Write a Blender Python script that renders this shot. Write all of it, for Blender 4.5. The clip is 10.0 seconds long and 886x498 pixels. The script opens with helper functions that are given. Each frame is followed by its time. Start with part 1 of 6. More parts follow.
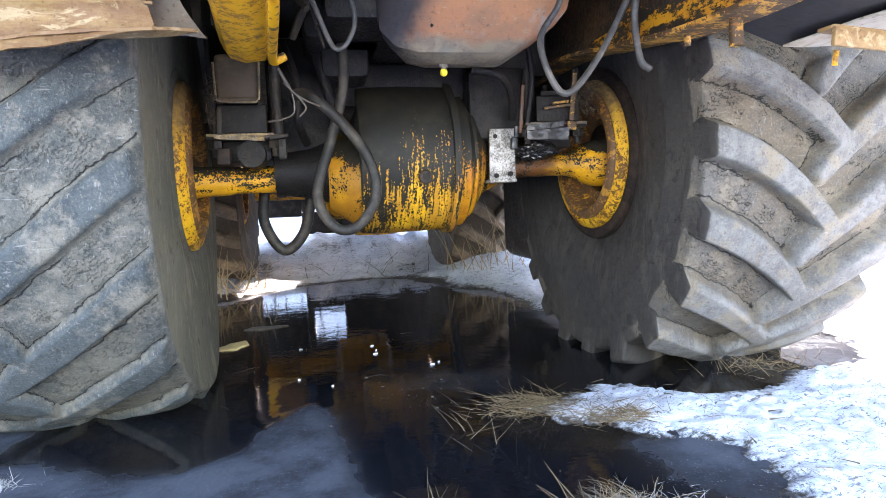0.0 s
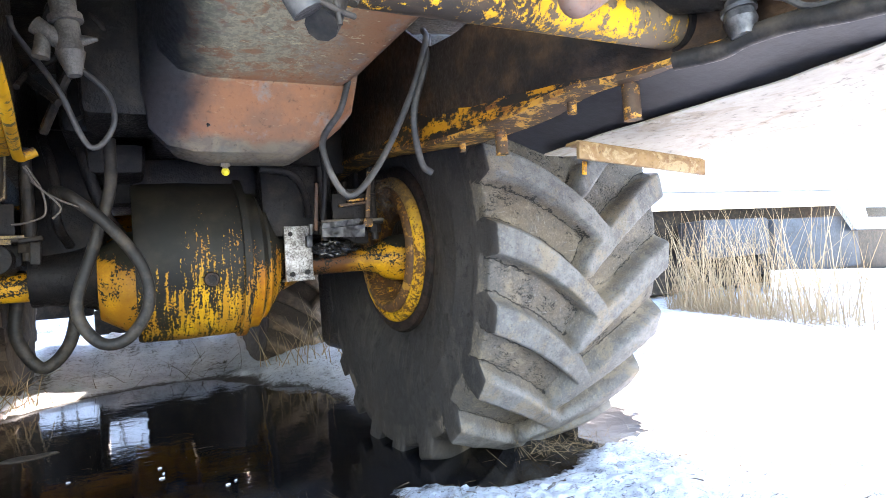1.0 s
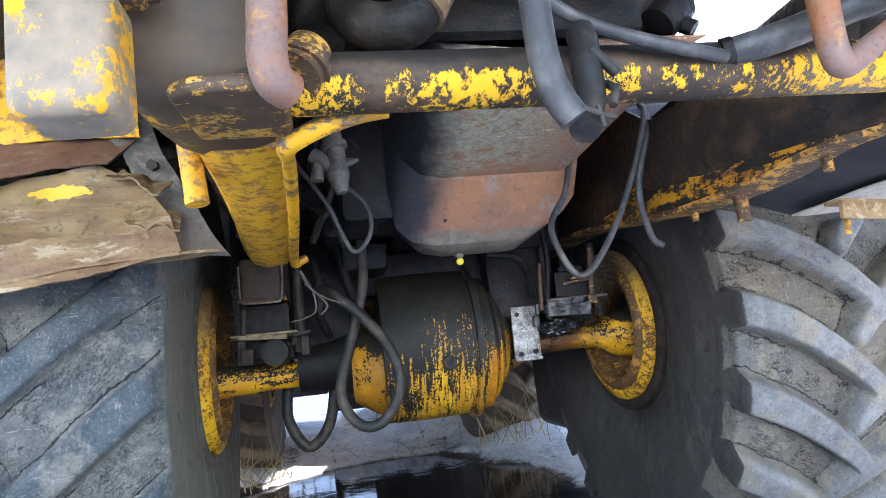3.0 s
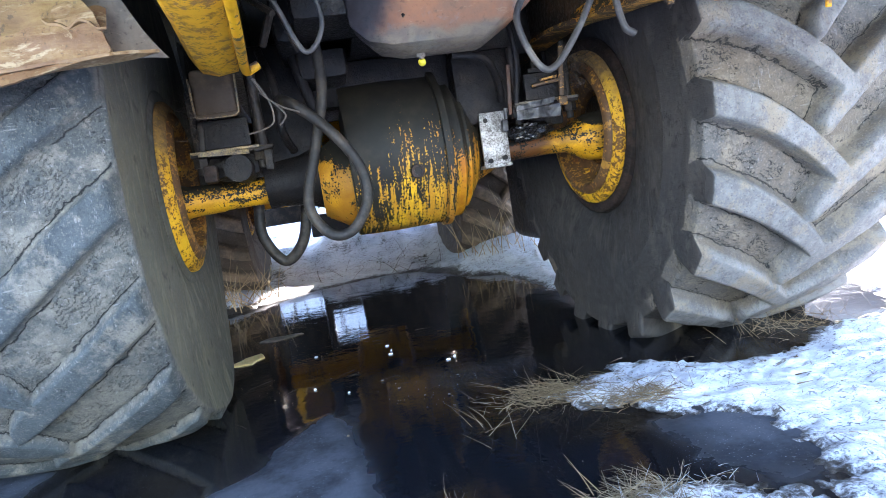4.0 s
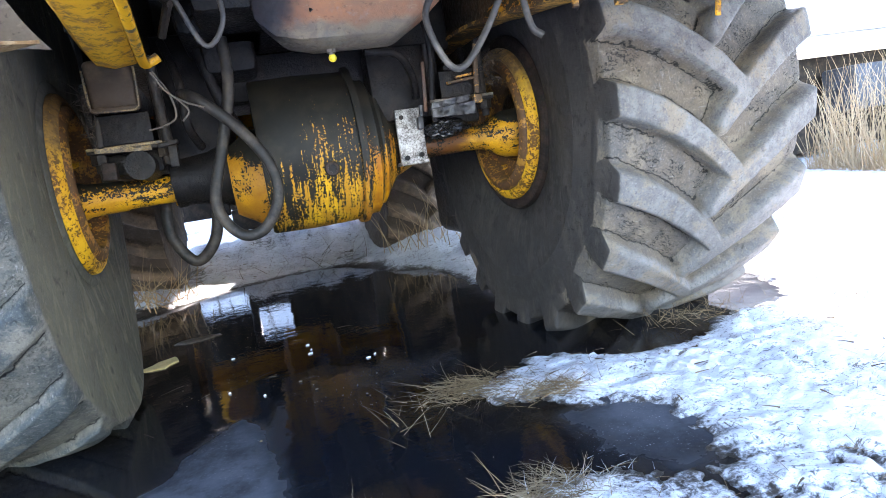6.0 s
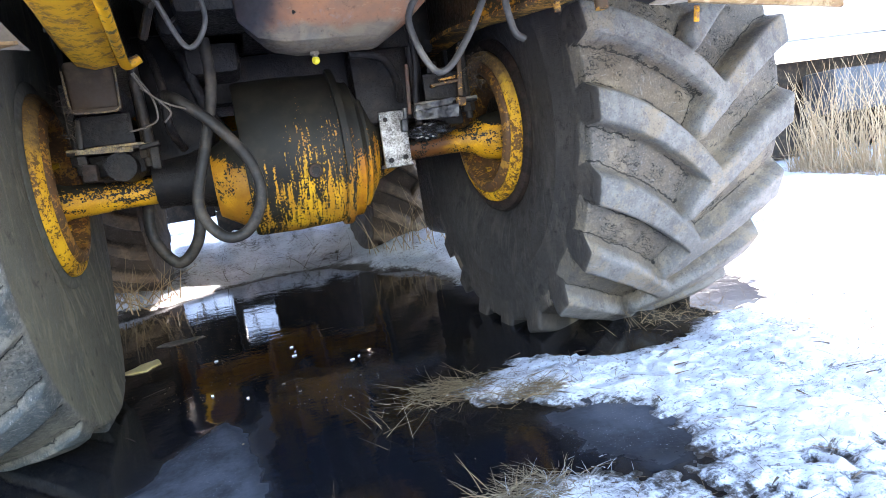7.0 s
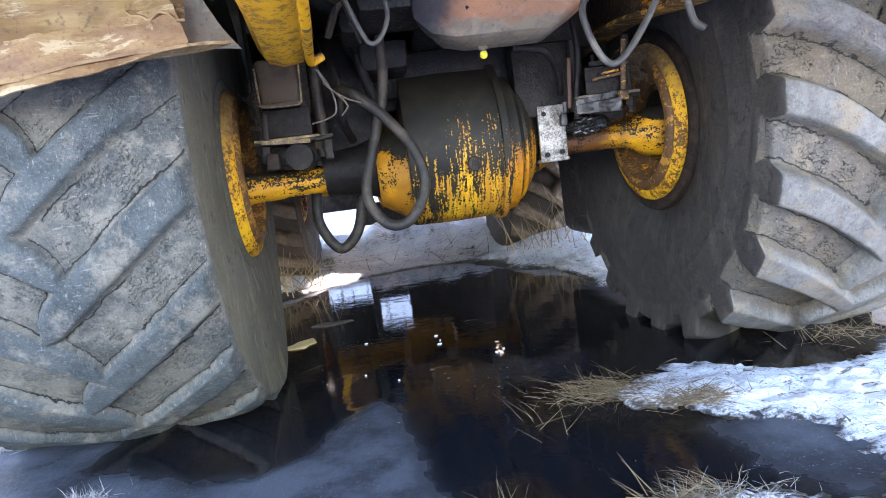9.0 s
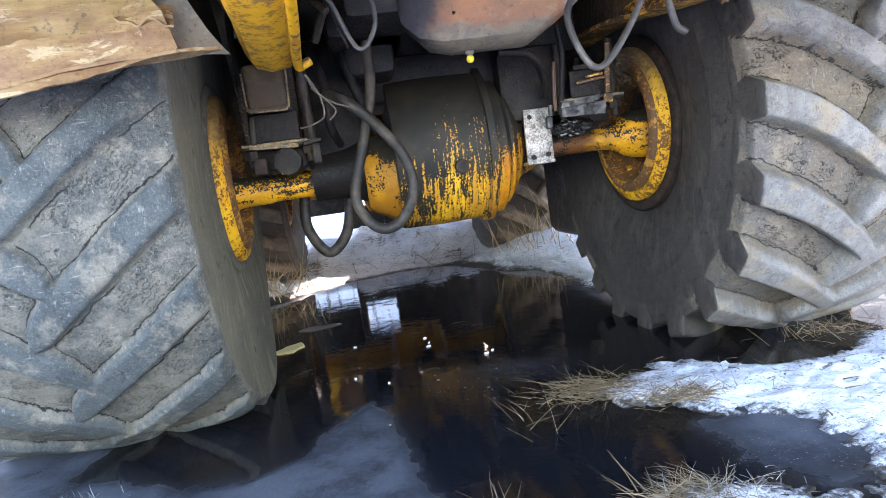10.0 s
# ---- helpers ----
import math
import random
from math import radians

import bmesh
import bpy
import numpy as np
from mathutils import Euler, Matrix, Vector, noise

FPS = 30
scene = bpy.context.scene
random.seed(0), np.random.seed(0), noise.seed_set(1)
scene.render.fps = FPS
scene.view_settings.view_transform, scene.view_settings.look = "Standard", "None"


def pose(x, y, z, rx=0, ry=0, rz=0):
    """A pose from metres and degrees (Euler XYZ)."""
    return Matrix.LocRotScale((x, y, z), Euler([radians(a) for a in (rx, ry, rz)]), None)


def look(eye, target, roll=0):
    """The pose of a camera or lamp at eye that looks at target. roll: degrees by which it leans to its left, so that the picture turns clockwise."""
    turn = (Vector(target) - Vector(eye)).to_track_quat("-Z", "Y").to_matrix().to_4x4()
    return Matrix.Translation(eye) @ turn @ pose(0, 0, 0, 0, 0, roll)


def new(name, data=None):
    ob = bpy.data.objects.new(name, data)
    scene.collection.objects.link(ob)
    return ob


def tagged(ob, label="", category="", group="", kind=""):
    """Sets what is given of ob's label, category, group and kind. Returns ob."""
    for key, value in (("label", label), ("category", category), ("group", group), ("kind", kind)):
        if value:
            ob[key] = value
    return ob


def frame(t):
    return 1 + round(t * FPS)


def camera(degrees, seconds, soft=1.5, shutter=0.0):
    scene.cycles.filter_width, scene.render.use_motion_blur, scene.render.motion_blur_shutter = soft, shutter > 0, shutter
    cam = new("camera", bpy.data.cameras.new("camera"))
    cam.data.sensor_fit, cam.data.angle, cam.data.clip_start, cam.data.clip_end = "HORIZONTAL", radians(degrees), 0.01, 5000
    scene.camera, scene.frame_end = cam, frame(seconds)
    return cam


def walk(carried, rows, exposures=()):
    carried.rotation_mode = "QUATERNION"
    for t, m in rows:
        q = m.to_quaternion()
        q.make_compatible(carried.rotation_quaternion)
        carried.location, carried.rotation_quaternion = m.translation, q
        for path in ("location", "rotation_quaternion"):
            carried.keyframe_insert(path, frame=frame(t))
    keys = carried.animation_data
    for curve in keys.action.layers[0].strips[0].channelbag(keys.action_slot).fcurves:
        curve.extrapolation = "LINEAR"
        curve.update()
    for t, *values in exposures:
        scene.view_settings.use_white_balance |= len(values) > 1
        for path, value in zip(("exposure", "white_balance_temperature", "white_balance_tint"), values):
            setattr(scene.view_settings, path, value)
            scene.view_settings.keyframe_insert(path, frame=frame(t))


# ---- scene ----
cam = camera(71.7, 10.0, soft=0.8)

PATH = [
    (0, (-0.304, -2.311, 0.646), (0.078, -0.354, 0.484), -2.5),
    (0.2, (-0.288, -2.3, 0.651), (0.147, -0.349, 0.594), -2.5),
    (0.5, (-0.264, -2.284, 0.658), (0.466, -0.422, 0.66), -3.9),
    (0.6, (-0.247, -2.287, 0.665), (0.548, -0.452, 0.693), -3.7),
    (0.8, (-0.212, -2.294, 0.679), (0.652, -0.492, 0.753), -4.9),
    (1, (-0.178, -2.3, 0.693), (0.732, -0.521, 0.765), -4.4),
    (1.2, (-0.184, -2.308, 0.707), (0.721, -0.529, 0.835), -5.5),
    (1.3, (-0.188, -2.311, 0.713), (0.708, -0.537, 0.936), -5.6),
    (1.5, (-0.194, -2.319, 0.727), (0.595, -0.52, 1.102), -7.5),
    (1.7, (-0.232, -2.315, 0.729), (0.438, -0.489, 1.196), -7.5),
    (2, (-0.289, -2.308, 0.732), (0.267, -0.45, 1.223), -7.6),
    (2.2, (-0.287, -2.313, 0.735), (0.251, -0.453, 1.234), -7.7),
    (3.3, (-0.283, -2.286, 0.726), (-0.027, -0.308, 0.876), -6.9),
    (3.5, (-0.28, -2.277, 0.704), (-0.035, -0.293, 0.669), -7.8),
    (3.8, (-0.258, -2.272, 0.678), (0.04, -0.301, 0.517), -8.1),
    (4, (-0.243, -2.269, 0.661), (0.082, -0.306, 0.46), -9.0),
    (4.2, (-0.231, -2.272, 0.66), (0.127, -0.319, 0.422), -9.1),
    (4.5, (-0.213, -2.277, 0.658), (0.211, -0.345, 0.363), -9.2),
    (4.8, (-0.202, -2.27, 0.656), (0.281, -0.355, 0.337), -9.2),
    (5, (-0.194, -2.265, 0.654), (0.303, -0.353, 0.337), -9.4),
    (5.5, (-0.191, -2.267, 0.665), (0.317, -0.35, 0.404), -9.3),
    (7, (-0.179, -2.282, 0.674), (0.393, -0.384, 0.41), -8.8),
    (7.2, (-0.207, -2.281, 0.675), (0.307, -0.363, 0.439), -8.4),
    (7.5, (-0.248, -2.28, 0.677), (0.133, -0.331, 0.441), -7.6),
    (7.8, (-0.274, -2.267, 0.678), (-0.013, -0.3, 0.429), -7.1),
    (8, (-0.292, -2.258, 0.678), (-0.084, -0.285, 0.422), -6.9),
    (8.2, (-0.294, -2.259, 0.679), (-0.114, -0.284, 0.424), -6.8),
    (8.5, (-0.296, -2.261, 0.68), (-0.167, -0.278, 0.455), -7.1),
    (9, (-0.274, -2.274, 0.67), (-0.096, -0.293, 0.461), -7.6),
    (9.2, (-0.269, -2.279, 0.668), (-0.107, -0.299, 0.437), -8.9),
    (9.5, (-0.261, -2.287, 0.666), (-0.135, -0.301, 0.465), -9.8),
    (9.8, (-0.277, -2.287, 0.67), (-0.118, -0.305, 0.45), -9.5),
    (10, (-0.287, -2.287, 0.673), (-0.06, -0.311, 0.466), -8.1),
]
walk(cam, [(t, look(eye, target, roll)) for t, eye, target, roll in PATH], [(0, 4.24, 6950, 25), (1, 4.0, 7000, 22), (1.5, 3.56, 7000, 22), (2, 3.64, 6950, 23), (3.5, 3.93, 6150, 22), (4, 4.14, 6250, 22), (4.5, 4.13, 6430, 22), (7, 4.02, 6600, 23), (8, 4.06, 6650, 27), (9, 4.15, 6700, 26), (10, 4.22, 6850, 24)])

# ---- light ----
SUN_AZ, SUN_EL = radians(12), radians(16)      # behind the machine, a little to +x
world = bpy.data.worlds.new("sky")
scene.world = world
world.use_nodes = True
wn = world.node_tree
sky = wn.nodes.new("ShaderNodeTexSky")
sky.sky_type, sky.sun_disc = "NISHITA", False
sky.sun_elevation, sky.sun_rotation = SUN_EL, SUN_AZ
bg = wn.nodes["Background"]
bg.inputs["Strength"].default_value = 0.15
wn.links.new(sky.outputs["Color"], bg.inputs["Color"])
sun = new("sun", bpy.data.lights.new("sun", "SUN"))
sun.data.energy, sun.data.angle, sun.data.color = 4.0, radians(0.5), (1.0, 0.93, 0.82)
to_sun = Vector((math.sin(SUN_AZ) * math.cos(SUN_EL), math.cos(SUN_AZ) * math.cos(SUN_EL), math.sin(SUN_EL)))
sun.matrix_world = look(to_sun * 20, (0, 0, 0))


# ---- materials ----
class Mat:
    """A short way to write node materials."""

    def __init__(self, name, rough=0.6, metal=0.0, spec=0.5):
        self.m = bpy.data.materials.new(name)
        self.m.use_nodes = True
        self.t = self.m.node_tree
        self.b = self.t.nodes["Principled BSDF"]
        self.b.inputs["Roughness"].default_value = rough
        self.b.inputs["Metallic"].default_value = metal
        self.b.inputs["Specular IOR Level"].default_value = spec
        self.coord = self.t.nodes.new("ShaderNodeTexCoord").outputs["Object"]

    def put(self, socket, value):
        if isinstance(value, (int, float)):
            socket.default_value = value
        elif isinstance(value, tuple):
            socket.default_value = (*value, 1.0) if len(socket.default_value) == 4 else value
        else:
            self.t.links.new(value, socket)

    def scaled(self, scale, rot=(0, 0, 0)):
        n = self.t.nodes.new("ShaderNodeMapping")
        n.inputs["Scale"].default_value = scale
        n.inputs["Rotation"].default_value = rot
        self.t.links.new(self.coord, n.inputs["Vector"])
        return n.outputs["Vector"]

    def noise(self, scale, detail=4, rough=0.55, vec=None, dist=0.0):
        n = self.t.nodes.new("ShaderNodeTexNoise")
        n.inputs["Scale"].default_value = scale
        n.inputs["Detail"].default_value = detail
        n.inputs["Roughness"].default_value = rough
        n.inputs["Distortion"].default_value = dist
        self.t.links.new(vec or self.coord, n.inputs["Vector"])
        return n.outputs["Fac"]

    def cells(self, scale, feature="DISTANCE_TO_EDGE", vec=None, rand=1.0):
        n = self.t.nodes.new("ShaderNodeTexVoronoi")
        n.feature = feature
        n.inputs["Scale"].default_value = scale
        n.inputs["Randomness"].default_value = rand
        self.t.links.new(vec or self.coord, n.inputs["Vector"])
        return n.outputs["Distance"]

    def step(self, value, lo, hi, a=0.0, b=1.0):
        n = self.t.nodes.new("ShaderNodeMapRange")
        n.interpolation_type = "SMOOTHSTEP"
        self.put(n.inputs["Value"], value)
        for key, v in (("From Min", lo), ("From Max", hi), ("To Min", a), ("To Max", b)):
            n.inputs[key].default_value = v
        return n.outputs["Result"]

    def math(self, op, a, b=0.0):
        n = self.t.nodes.new("ShaderNodeMath")
        n.operation = op
        self.put(n.inputs[0], a)
        self.put(n.inputs[1], b)
        return n.outputs[0]

    def mix(self, fac, a, b):
        n = self.t.nodes.new("ShaderNodeMix")
        n.data_type = "RGBA"
        self.put(n.inputs["Factor"], fac)
        self.put(n.inputs[6], a)
        self.put(n.inputs[7], b)
        return n.outputs[2]

    def axis(self, name):
        n = self.t.nodes.new("ShaderNodeSeparateXYZ")
        self.t.links.new(self.coord, n.inputs[0])
        return n.outputs[name]

    def bump(self, height, dist=0.003, strength=0.6):
        n = self.t.nodes.new("ShaderNodeBump")
        n.inputs["Distance"].default_value = dist
        n.inputs["Strength"].default_value = strength
        self.t.links.new(height, n.inputs["Height"])
        self.t.links.new(n.outputs["Normal"], self.b.inputs["Normal"])

    def done(self, colour, rough=None):
        self.put(self.b.inputs["Base Color"], colour)
        if rough is not None:
            self.put(self.b.inputs["Roughness"], rough)
        return self.m


def paint(name, amount=0.5, streak=(1, 1, 1), grime=(0.008, 0.0072, 0.006), yellow=(0.72, 0.37, 0.008), scale=9.0, rust=0.5, oil=None):
    """Worn yellow paint under black grease and rust; amount: the share of paint that shows."""
    m = Mat(name, 0.5, 0, 0.3)
    v = m.scaled(streak)
    big, fine = m.noise(scale, 6, 0.65, v), m.noise(scale * 6, 5, 0.7, v)
    loose = m.noise(scale * 3.2, 5, 0.75)
    f = m.math("ADD", m.math("MULTIPLY", big, 0.45), m.math("ADD", m.math("MULTIPLY", fine, 0.25), m.math("MULTIPLY", loose, 0.30)))
    shows = m.step(f, 0.62 - amount * 0.28, 0.66 - amount * 0.28)
    if oil:                                      # grease that has run down from above, with a ragged lower edge
        edge = m.math("ADD", m.axis("Z"), m.math("MULTIPLY", m.math("SUBTRACT", big, 0.5), -0.55))
        shows = m.math("MULTIPLY", shows, m.step(edge, oil[0], oil[1], 1, 0))
    r = m.step(m.noise(scale * 1.7, 5, 0.6, v), 0.5, 0.68, 0, rust)
    tone = m.mix(m.noise(scale * 0.6, 3), yellow, (yellow[0] * 0.75, yellow[1] * 0.62, yellow[2]))
    tone = m.mix(r, tone, (0.16, 0.055, 0.018))
    dirt = m.mix(m.noise(scale * 3, 4), grime, (grime[0] * 3.5, grime[1] * 2.9, grime[2] * 2.2))
    m.bump(f, 0.002, 0.5)
    return m.done(m.mix(shows, dirt, tone), m.step(shows, 0, 1, 0.58, 0.5))


def attr(m, name):
    n = m.t.nodes.new("ShaderNodeAttribute")
    n.attribute_name = name
    return n.outputs["Fac"]


def rubber(name, top, valley, dark, cracks=1.0, dirt=(0.17, 0.15, 0.125), craze=0.0, spots=0.5, side=(0.03, 0.03, 0.03), grain=1.0, ravines=0.0):
    """Tyre rubber: lug tops rubbed to one tone, valleys dusty, thin wandering splits along the foot of the lugs."""
    m = Mat(name, 0.75, 0, 0.3)
    n1, n2, n3, n4 = m.noise(3.2, 6, 0.65), m.noise(26, 5, 0.7), m.noise(9, 6, 0.7), m.noise(70, 5, 0.75)
    f = m.math("ADD", m.math("MULTIPLY", n1, 0.6), m.math("MULTIPLY", n2, 0.4))
    lug = attr(m, "lug")
    col = m.mix(m.step(m.math("ADD", lug, m.math("MULTIPLY", m.math("SUBTRACT", n3, 0.5), 1.4)), 0.25, 0.75), valley, top)
    col = m.mix(m.step(f, 0.40, 0.60, 0, 0.75), col, dark)
    col = m.mix(m.step(n3, 0.50, 0.64, 0, 0.85), col, dirt)
    pits = m.math("MULTIPLY", m.step(n4, 0.40, 0.30), m.step(n3, 0.40, 0.60, 0.2, 1.0))
    col = m.mix(m.math("MULTIPLY", pits, 0.6), col, (dark[0] * 0.55, dark[1] * 0.55, dark[2] * 0.55))
    fleck = m.step(m.noise(110, 3, 0.65, m.scaled((1, 1, 0.35))), 0.62, 0.72, 0, spots)
    col = m.mix(fleck, col, (0.27, 0.26, 0.25))
    scratch = m.step(m.noise(34, 4, 0.6, m.scaled((0.5, 3.5, 3.5))), 0.64, 0.70, 0, spots)
    col = m.mix(scratch, col, (0.25, 0.25, 0.25))
    grit = m.noise(170, 3, 0.75)
    col = m.mix(m.step(grit, 0.54, 0.66, 0, 0.5 * grain), col, (dirt[0] * 1.25, dirt[1] * 1.25, dirt[2] * 1.25))
    col = m.mix(m.step(grit, 0.44, 0.34, 0, 0.55 * grain), col, (dark[0] * 0.5, dark[1] * 0.5, dark[2] * 0.5))
    wander = m.math("ADD", m.math("MULTIPLY", m.math("SUBTRACT", m.noise(16, 3, 0.5), 0.5), 0.035), m.math("MULTIPLY", m.math("SUBTRACT", m.noise(60, 5, 0.7), 0.5), 0.026))
    off = m.math("ABSOLUTE", m.math("SUBTRACT", m.math("ADD", attr(m, "edge"), wander), 0.004))
    split = m.math("MULTIPLY", m.step(off, 0.0010, 0.0034, 1, 0), m.step(m.noise(5.5, 3, 0.5), 0.40, 0.44, 0, cracks))
    cell = m.math("ABSOLUTE", m.math("SUBTRACT", m.noise(30, 5, 0.65, m.scaled((1.7, 0.9, 0.9), (0.5, 0.3, 0)), 0.4), 0.5))
    net = m.math("MULTIPLY", m.step(cell, 0.004, 0.013, 0.85, 0), m.math("MULTIPLY", m.step(m.noise(7, 4, 0.6), 0.47, 0.57, 0, craze), m.step(m.noise(33, 3, 0.6), 0.45, 0.52)))
    rows = m.math("PINGPONG", m.math("ADD", attr(m, "edge"), m.math("MULTIPLY", wander, 2.3)), 0.0085)
    deep = m.math("MULTIPLY", m.step(rows, 0.0008, 0.0026, 1, 0), m.math("MULTIPLY", m.step(m.noise(14, 5, 0.7), 0.49, 0.56, 0, ravines), m.step(attr(m, "edge"), 0.002, 0.006)))
    deep = m.math("MULTIPLY", deep, m.step(attr(m, "edge"), 0.09, 0.10, 1, 0))
    crack = m.math("MAXIMUM", m.math("MAXIMUM", split, net), deep)
    col = m.mix(crack, col, (0.010, 0.010, 0.010))
    flank = m.math("ADD", attr(m, "side"), m.math("MULTIPLY", m.math("SUBTRACT", n2, 0.5), 0.5))
    rib = m.mix(m.step(f, 0.42, 0.62), side, (side[0] * 1.6, side[1] * 1.5, side[2] * 1.4))
    rib = m.mix(m.step(n4, 0.52, 0.66, 0, 0.3), rib, (side[0] * 2.6, side[1] * 2.4, side[2] * 2.1))
    rib = m.mix(m.step(m.noise(6, 5, 0.7, m.scaled((1, 2.4, 0.8)), 0.8), 0.50, 0.64, 0, 0.75), rib, (side[0] * 2.3, side[1] * 2.15, side[2] * 1.9))
    rib = m.mix(m.step(m.noise(13, 5, 0.7), 0.55, 0.70, 0, 0.7), rib, (side[0] * 0.45, side[1] * 0.5, side[2] * 0.55))
    col = m.mix(m.step(flank, 0.30, 0.70), col, rib)
    m.bump(m.math("SUBTRACT", m.math("MULTIPLY", m.math("ADD", f, m.math("ADD", n2, m.math("ADD", n4, m.math("MULTIPLY", grit, 0.5)))), 0.4), crack), 0.008, 0.8)
    return m.done(col, m.step(n2, 0.3, 0.7, 0.6, 0.85))


def sooty(name, base=(0.012, 0.012, 0.013), worn=(0.05, 0.045, 0.04), rough=0.5, scale=8, metal=0.0, spec=0.25, lumps=0.0):
    m = Mat(name, rough, metal, spec)
    n1, n2 = m.noise(scale, 6, 0.65), m.noise(scale * 7, 4, 0.6)
    m.bump(m.math("ADD", m.math("MULTIPLY", m.noise(scale * 2.2, 4, 0.6), lumps), n2) if lumps else n2, 0.002 if not lumps else 0.004, 0.4 if not lumps else 0.8)
    return m.done(m.mix(m.step(n1, 0.42, 0.7), base, worn), m.step(n2, 0.3, 0.7, rough - 0.12, rough + 0.15))


def rusty(name, a, b, c, scale=6, streak=(1, 1, 1), rough=0.7):
    """Flaking metal in three tones."""
    m = Mat(name, rough)
    v = m.scaled(streak)
    n1, n2, n3 = m.noise(scale, 6, 0.7, v), m.noise(scale * 2.3, 6, 0.7, v, 0.6), m.noise(scale * 14, 4, 0.6)
    col = m.mix(m.step(n1, 0.40, 0.60), a, b)
    col = m.mix(m.step(n2, 0.53, 0.62), col, c)
    col = m.mix(m.step(n3, 0.58, 0.72, 0, 0.55), col, (0.035, 0.025, 0.02))
    m.bump(m.math("ADD", m.math("MULTIPLY", n2, 0.6), m.math("MULTIPLY", n3, 0.4)), 0.003, 0.6)
    return m.done(col, m.step(n3, 0.3, 0.7, rough - 0.15, rough + 0.15))


def plain(name, a, b, rough=0.6, scale=10, metal=0.0, bump=0.002, spec=0.5):
    m = Mat(name, rough, metal, spec)
    n1, n2 = m.noise(scale, 5, 0.6), m.noise(scale * 8, 4, 0.6)
    m.bump(n2, bump, 0.5)
    return m.done(m.mix(m.step(m.math("ADD", m.math("MULTIPLY", n1, 0.6), m.math("MULTIPLY", n2, 0.4)), 0.38, 0.62), a, b), rough)


def cover(m):
    n = m.t.nodes.new("ShaderNodeAttribute")
    n.attribute_name = "cover"
    return n.outputs["Fac"]


def snow_material():
    m = Mat("snow", 0.75, 0, 0.3)
    n1, n2, n3 = m.noise(5, 5, 0.6), m.noise(60, 5, 0.65), m.noise(420, 2)
    h = m.math("ADD", m.math("MULTIPLY", n1, 0.4), m.math("ADD", m.math("MULTIPLY", n2, 0.45), m.math("MULTIPLY", n3, 0.15)))
    grain = m.cells(85, "F1")
    m.bump(m.math("SUBTRACT", h, m.math("MULTIPLY", grain, 0.35)), 0.010, 0.7)
    crumbs = m.math("MULTIPLY", m.step(m.noise(22, 6, 0.8, m.scaled((0.8, 1.8, 1))), 0.565, 0.60, 0, 0.92), m.step(m.noise(6, 3, 0.6), 0.42, 0.58, 0.25, 1.0))
    col = m.mix(m.step(n1, 0.3, 0.7), (0.705, 0.745, 0.80), (0.53, 0.575, 0.64))
    col = m.mix(crumbs, col, (0.15, 0.13, 0.11))
    gaps = m.math("MULTIPLY", m.step(m.noise(62, 5, 0.7, m.scaled((1, 1.7, 1)), 0.7), 0.56, 0.61), m.step(m.noise(5, 4, 0.6), 0.36, 0.58, 0.2, 0.95))
    col = m.mix(gaps, col, (0.10, 0.105, 0.12))
    bare = m.step(m.math("ADD", cover(m), m.math("MULTIPLY", m.math("SUBTRACT", m.noise(45, 6, 0.8), 0.5), 1.5)), 0.45, 0.80, 1, 0)
    return m.done(m.mix(bare, col, (0.030, 0.026, 0.022)), m.step(bare, 0, 1, 0.75, 0.4))


def water_material():
    m = Mat("oily_water", 0.03, 0, 0.5)
    m.b.inputs["IOR"].default_value = 1.33
    fine, n1, n2 = m.noise(160, 3, 0.6), m.noise(4, 6, 0.65), m.noise(60, 4, 0.7)
    frost = m.math("MULTIPLY", cover(m), m.step(m.math("ADD", m.math("MULTIPLY", n1, 0.5), m.math("MULTIPLY", n2, 0.5)), 0.28, 0.52, 0.45, 1.0))
    ripple = m.math("ADD", m.noise(6, 3, 0.5), m.math("MULTIPLY", m.noise(26, 4, 0.6, m.scaled((1, 2.2, 1))), 0.12))
    grains = m.cells(75, "F1")
    m.bump(m.math("ADD", m.math("MULTIPLY", ripple, 0.55), m.math("MULTIPLY", m.math("ADD", fine, grains), m.math("MULTIPLY", cover(m), 0.22))), 0.006, 0.5)
    dark = m.mix(m.step(m.noise(3, 4), 0.4, 0.7), (0.007, 0.008, 0.0115), (0.011, 0.0085, 0.0065))
    ice = m.mix(m.step(n1, 0.32, 0.62), (0.034, 0.038, 0.047), (0.080, 0.090, 0.110))
    col = m.mix(frost, dark, ice)
    speck = m.math("MULTIPLY", m.step(m.noise(210, 2, 0.5), 0.66, 0.72), m.step(m.noise(6, 3), 0.45, 0.6, 0, 0.5))
    col = m.mix(m.math("MULTIPLY", speck, m.step(cover(m), 0.0, 0.3, 0.3, 0.8)), col, (0.5, 0.53, 0.58))
    m.put(m.b.inputs["Specular IOR Level"], m.step(frost, 0, 0.8, 0.5, 0.1))
    return m.done(col, m.step(frost, 0, 0.8, 0.02, 0.6))


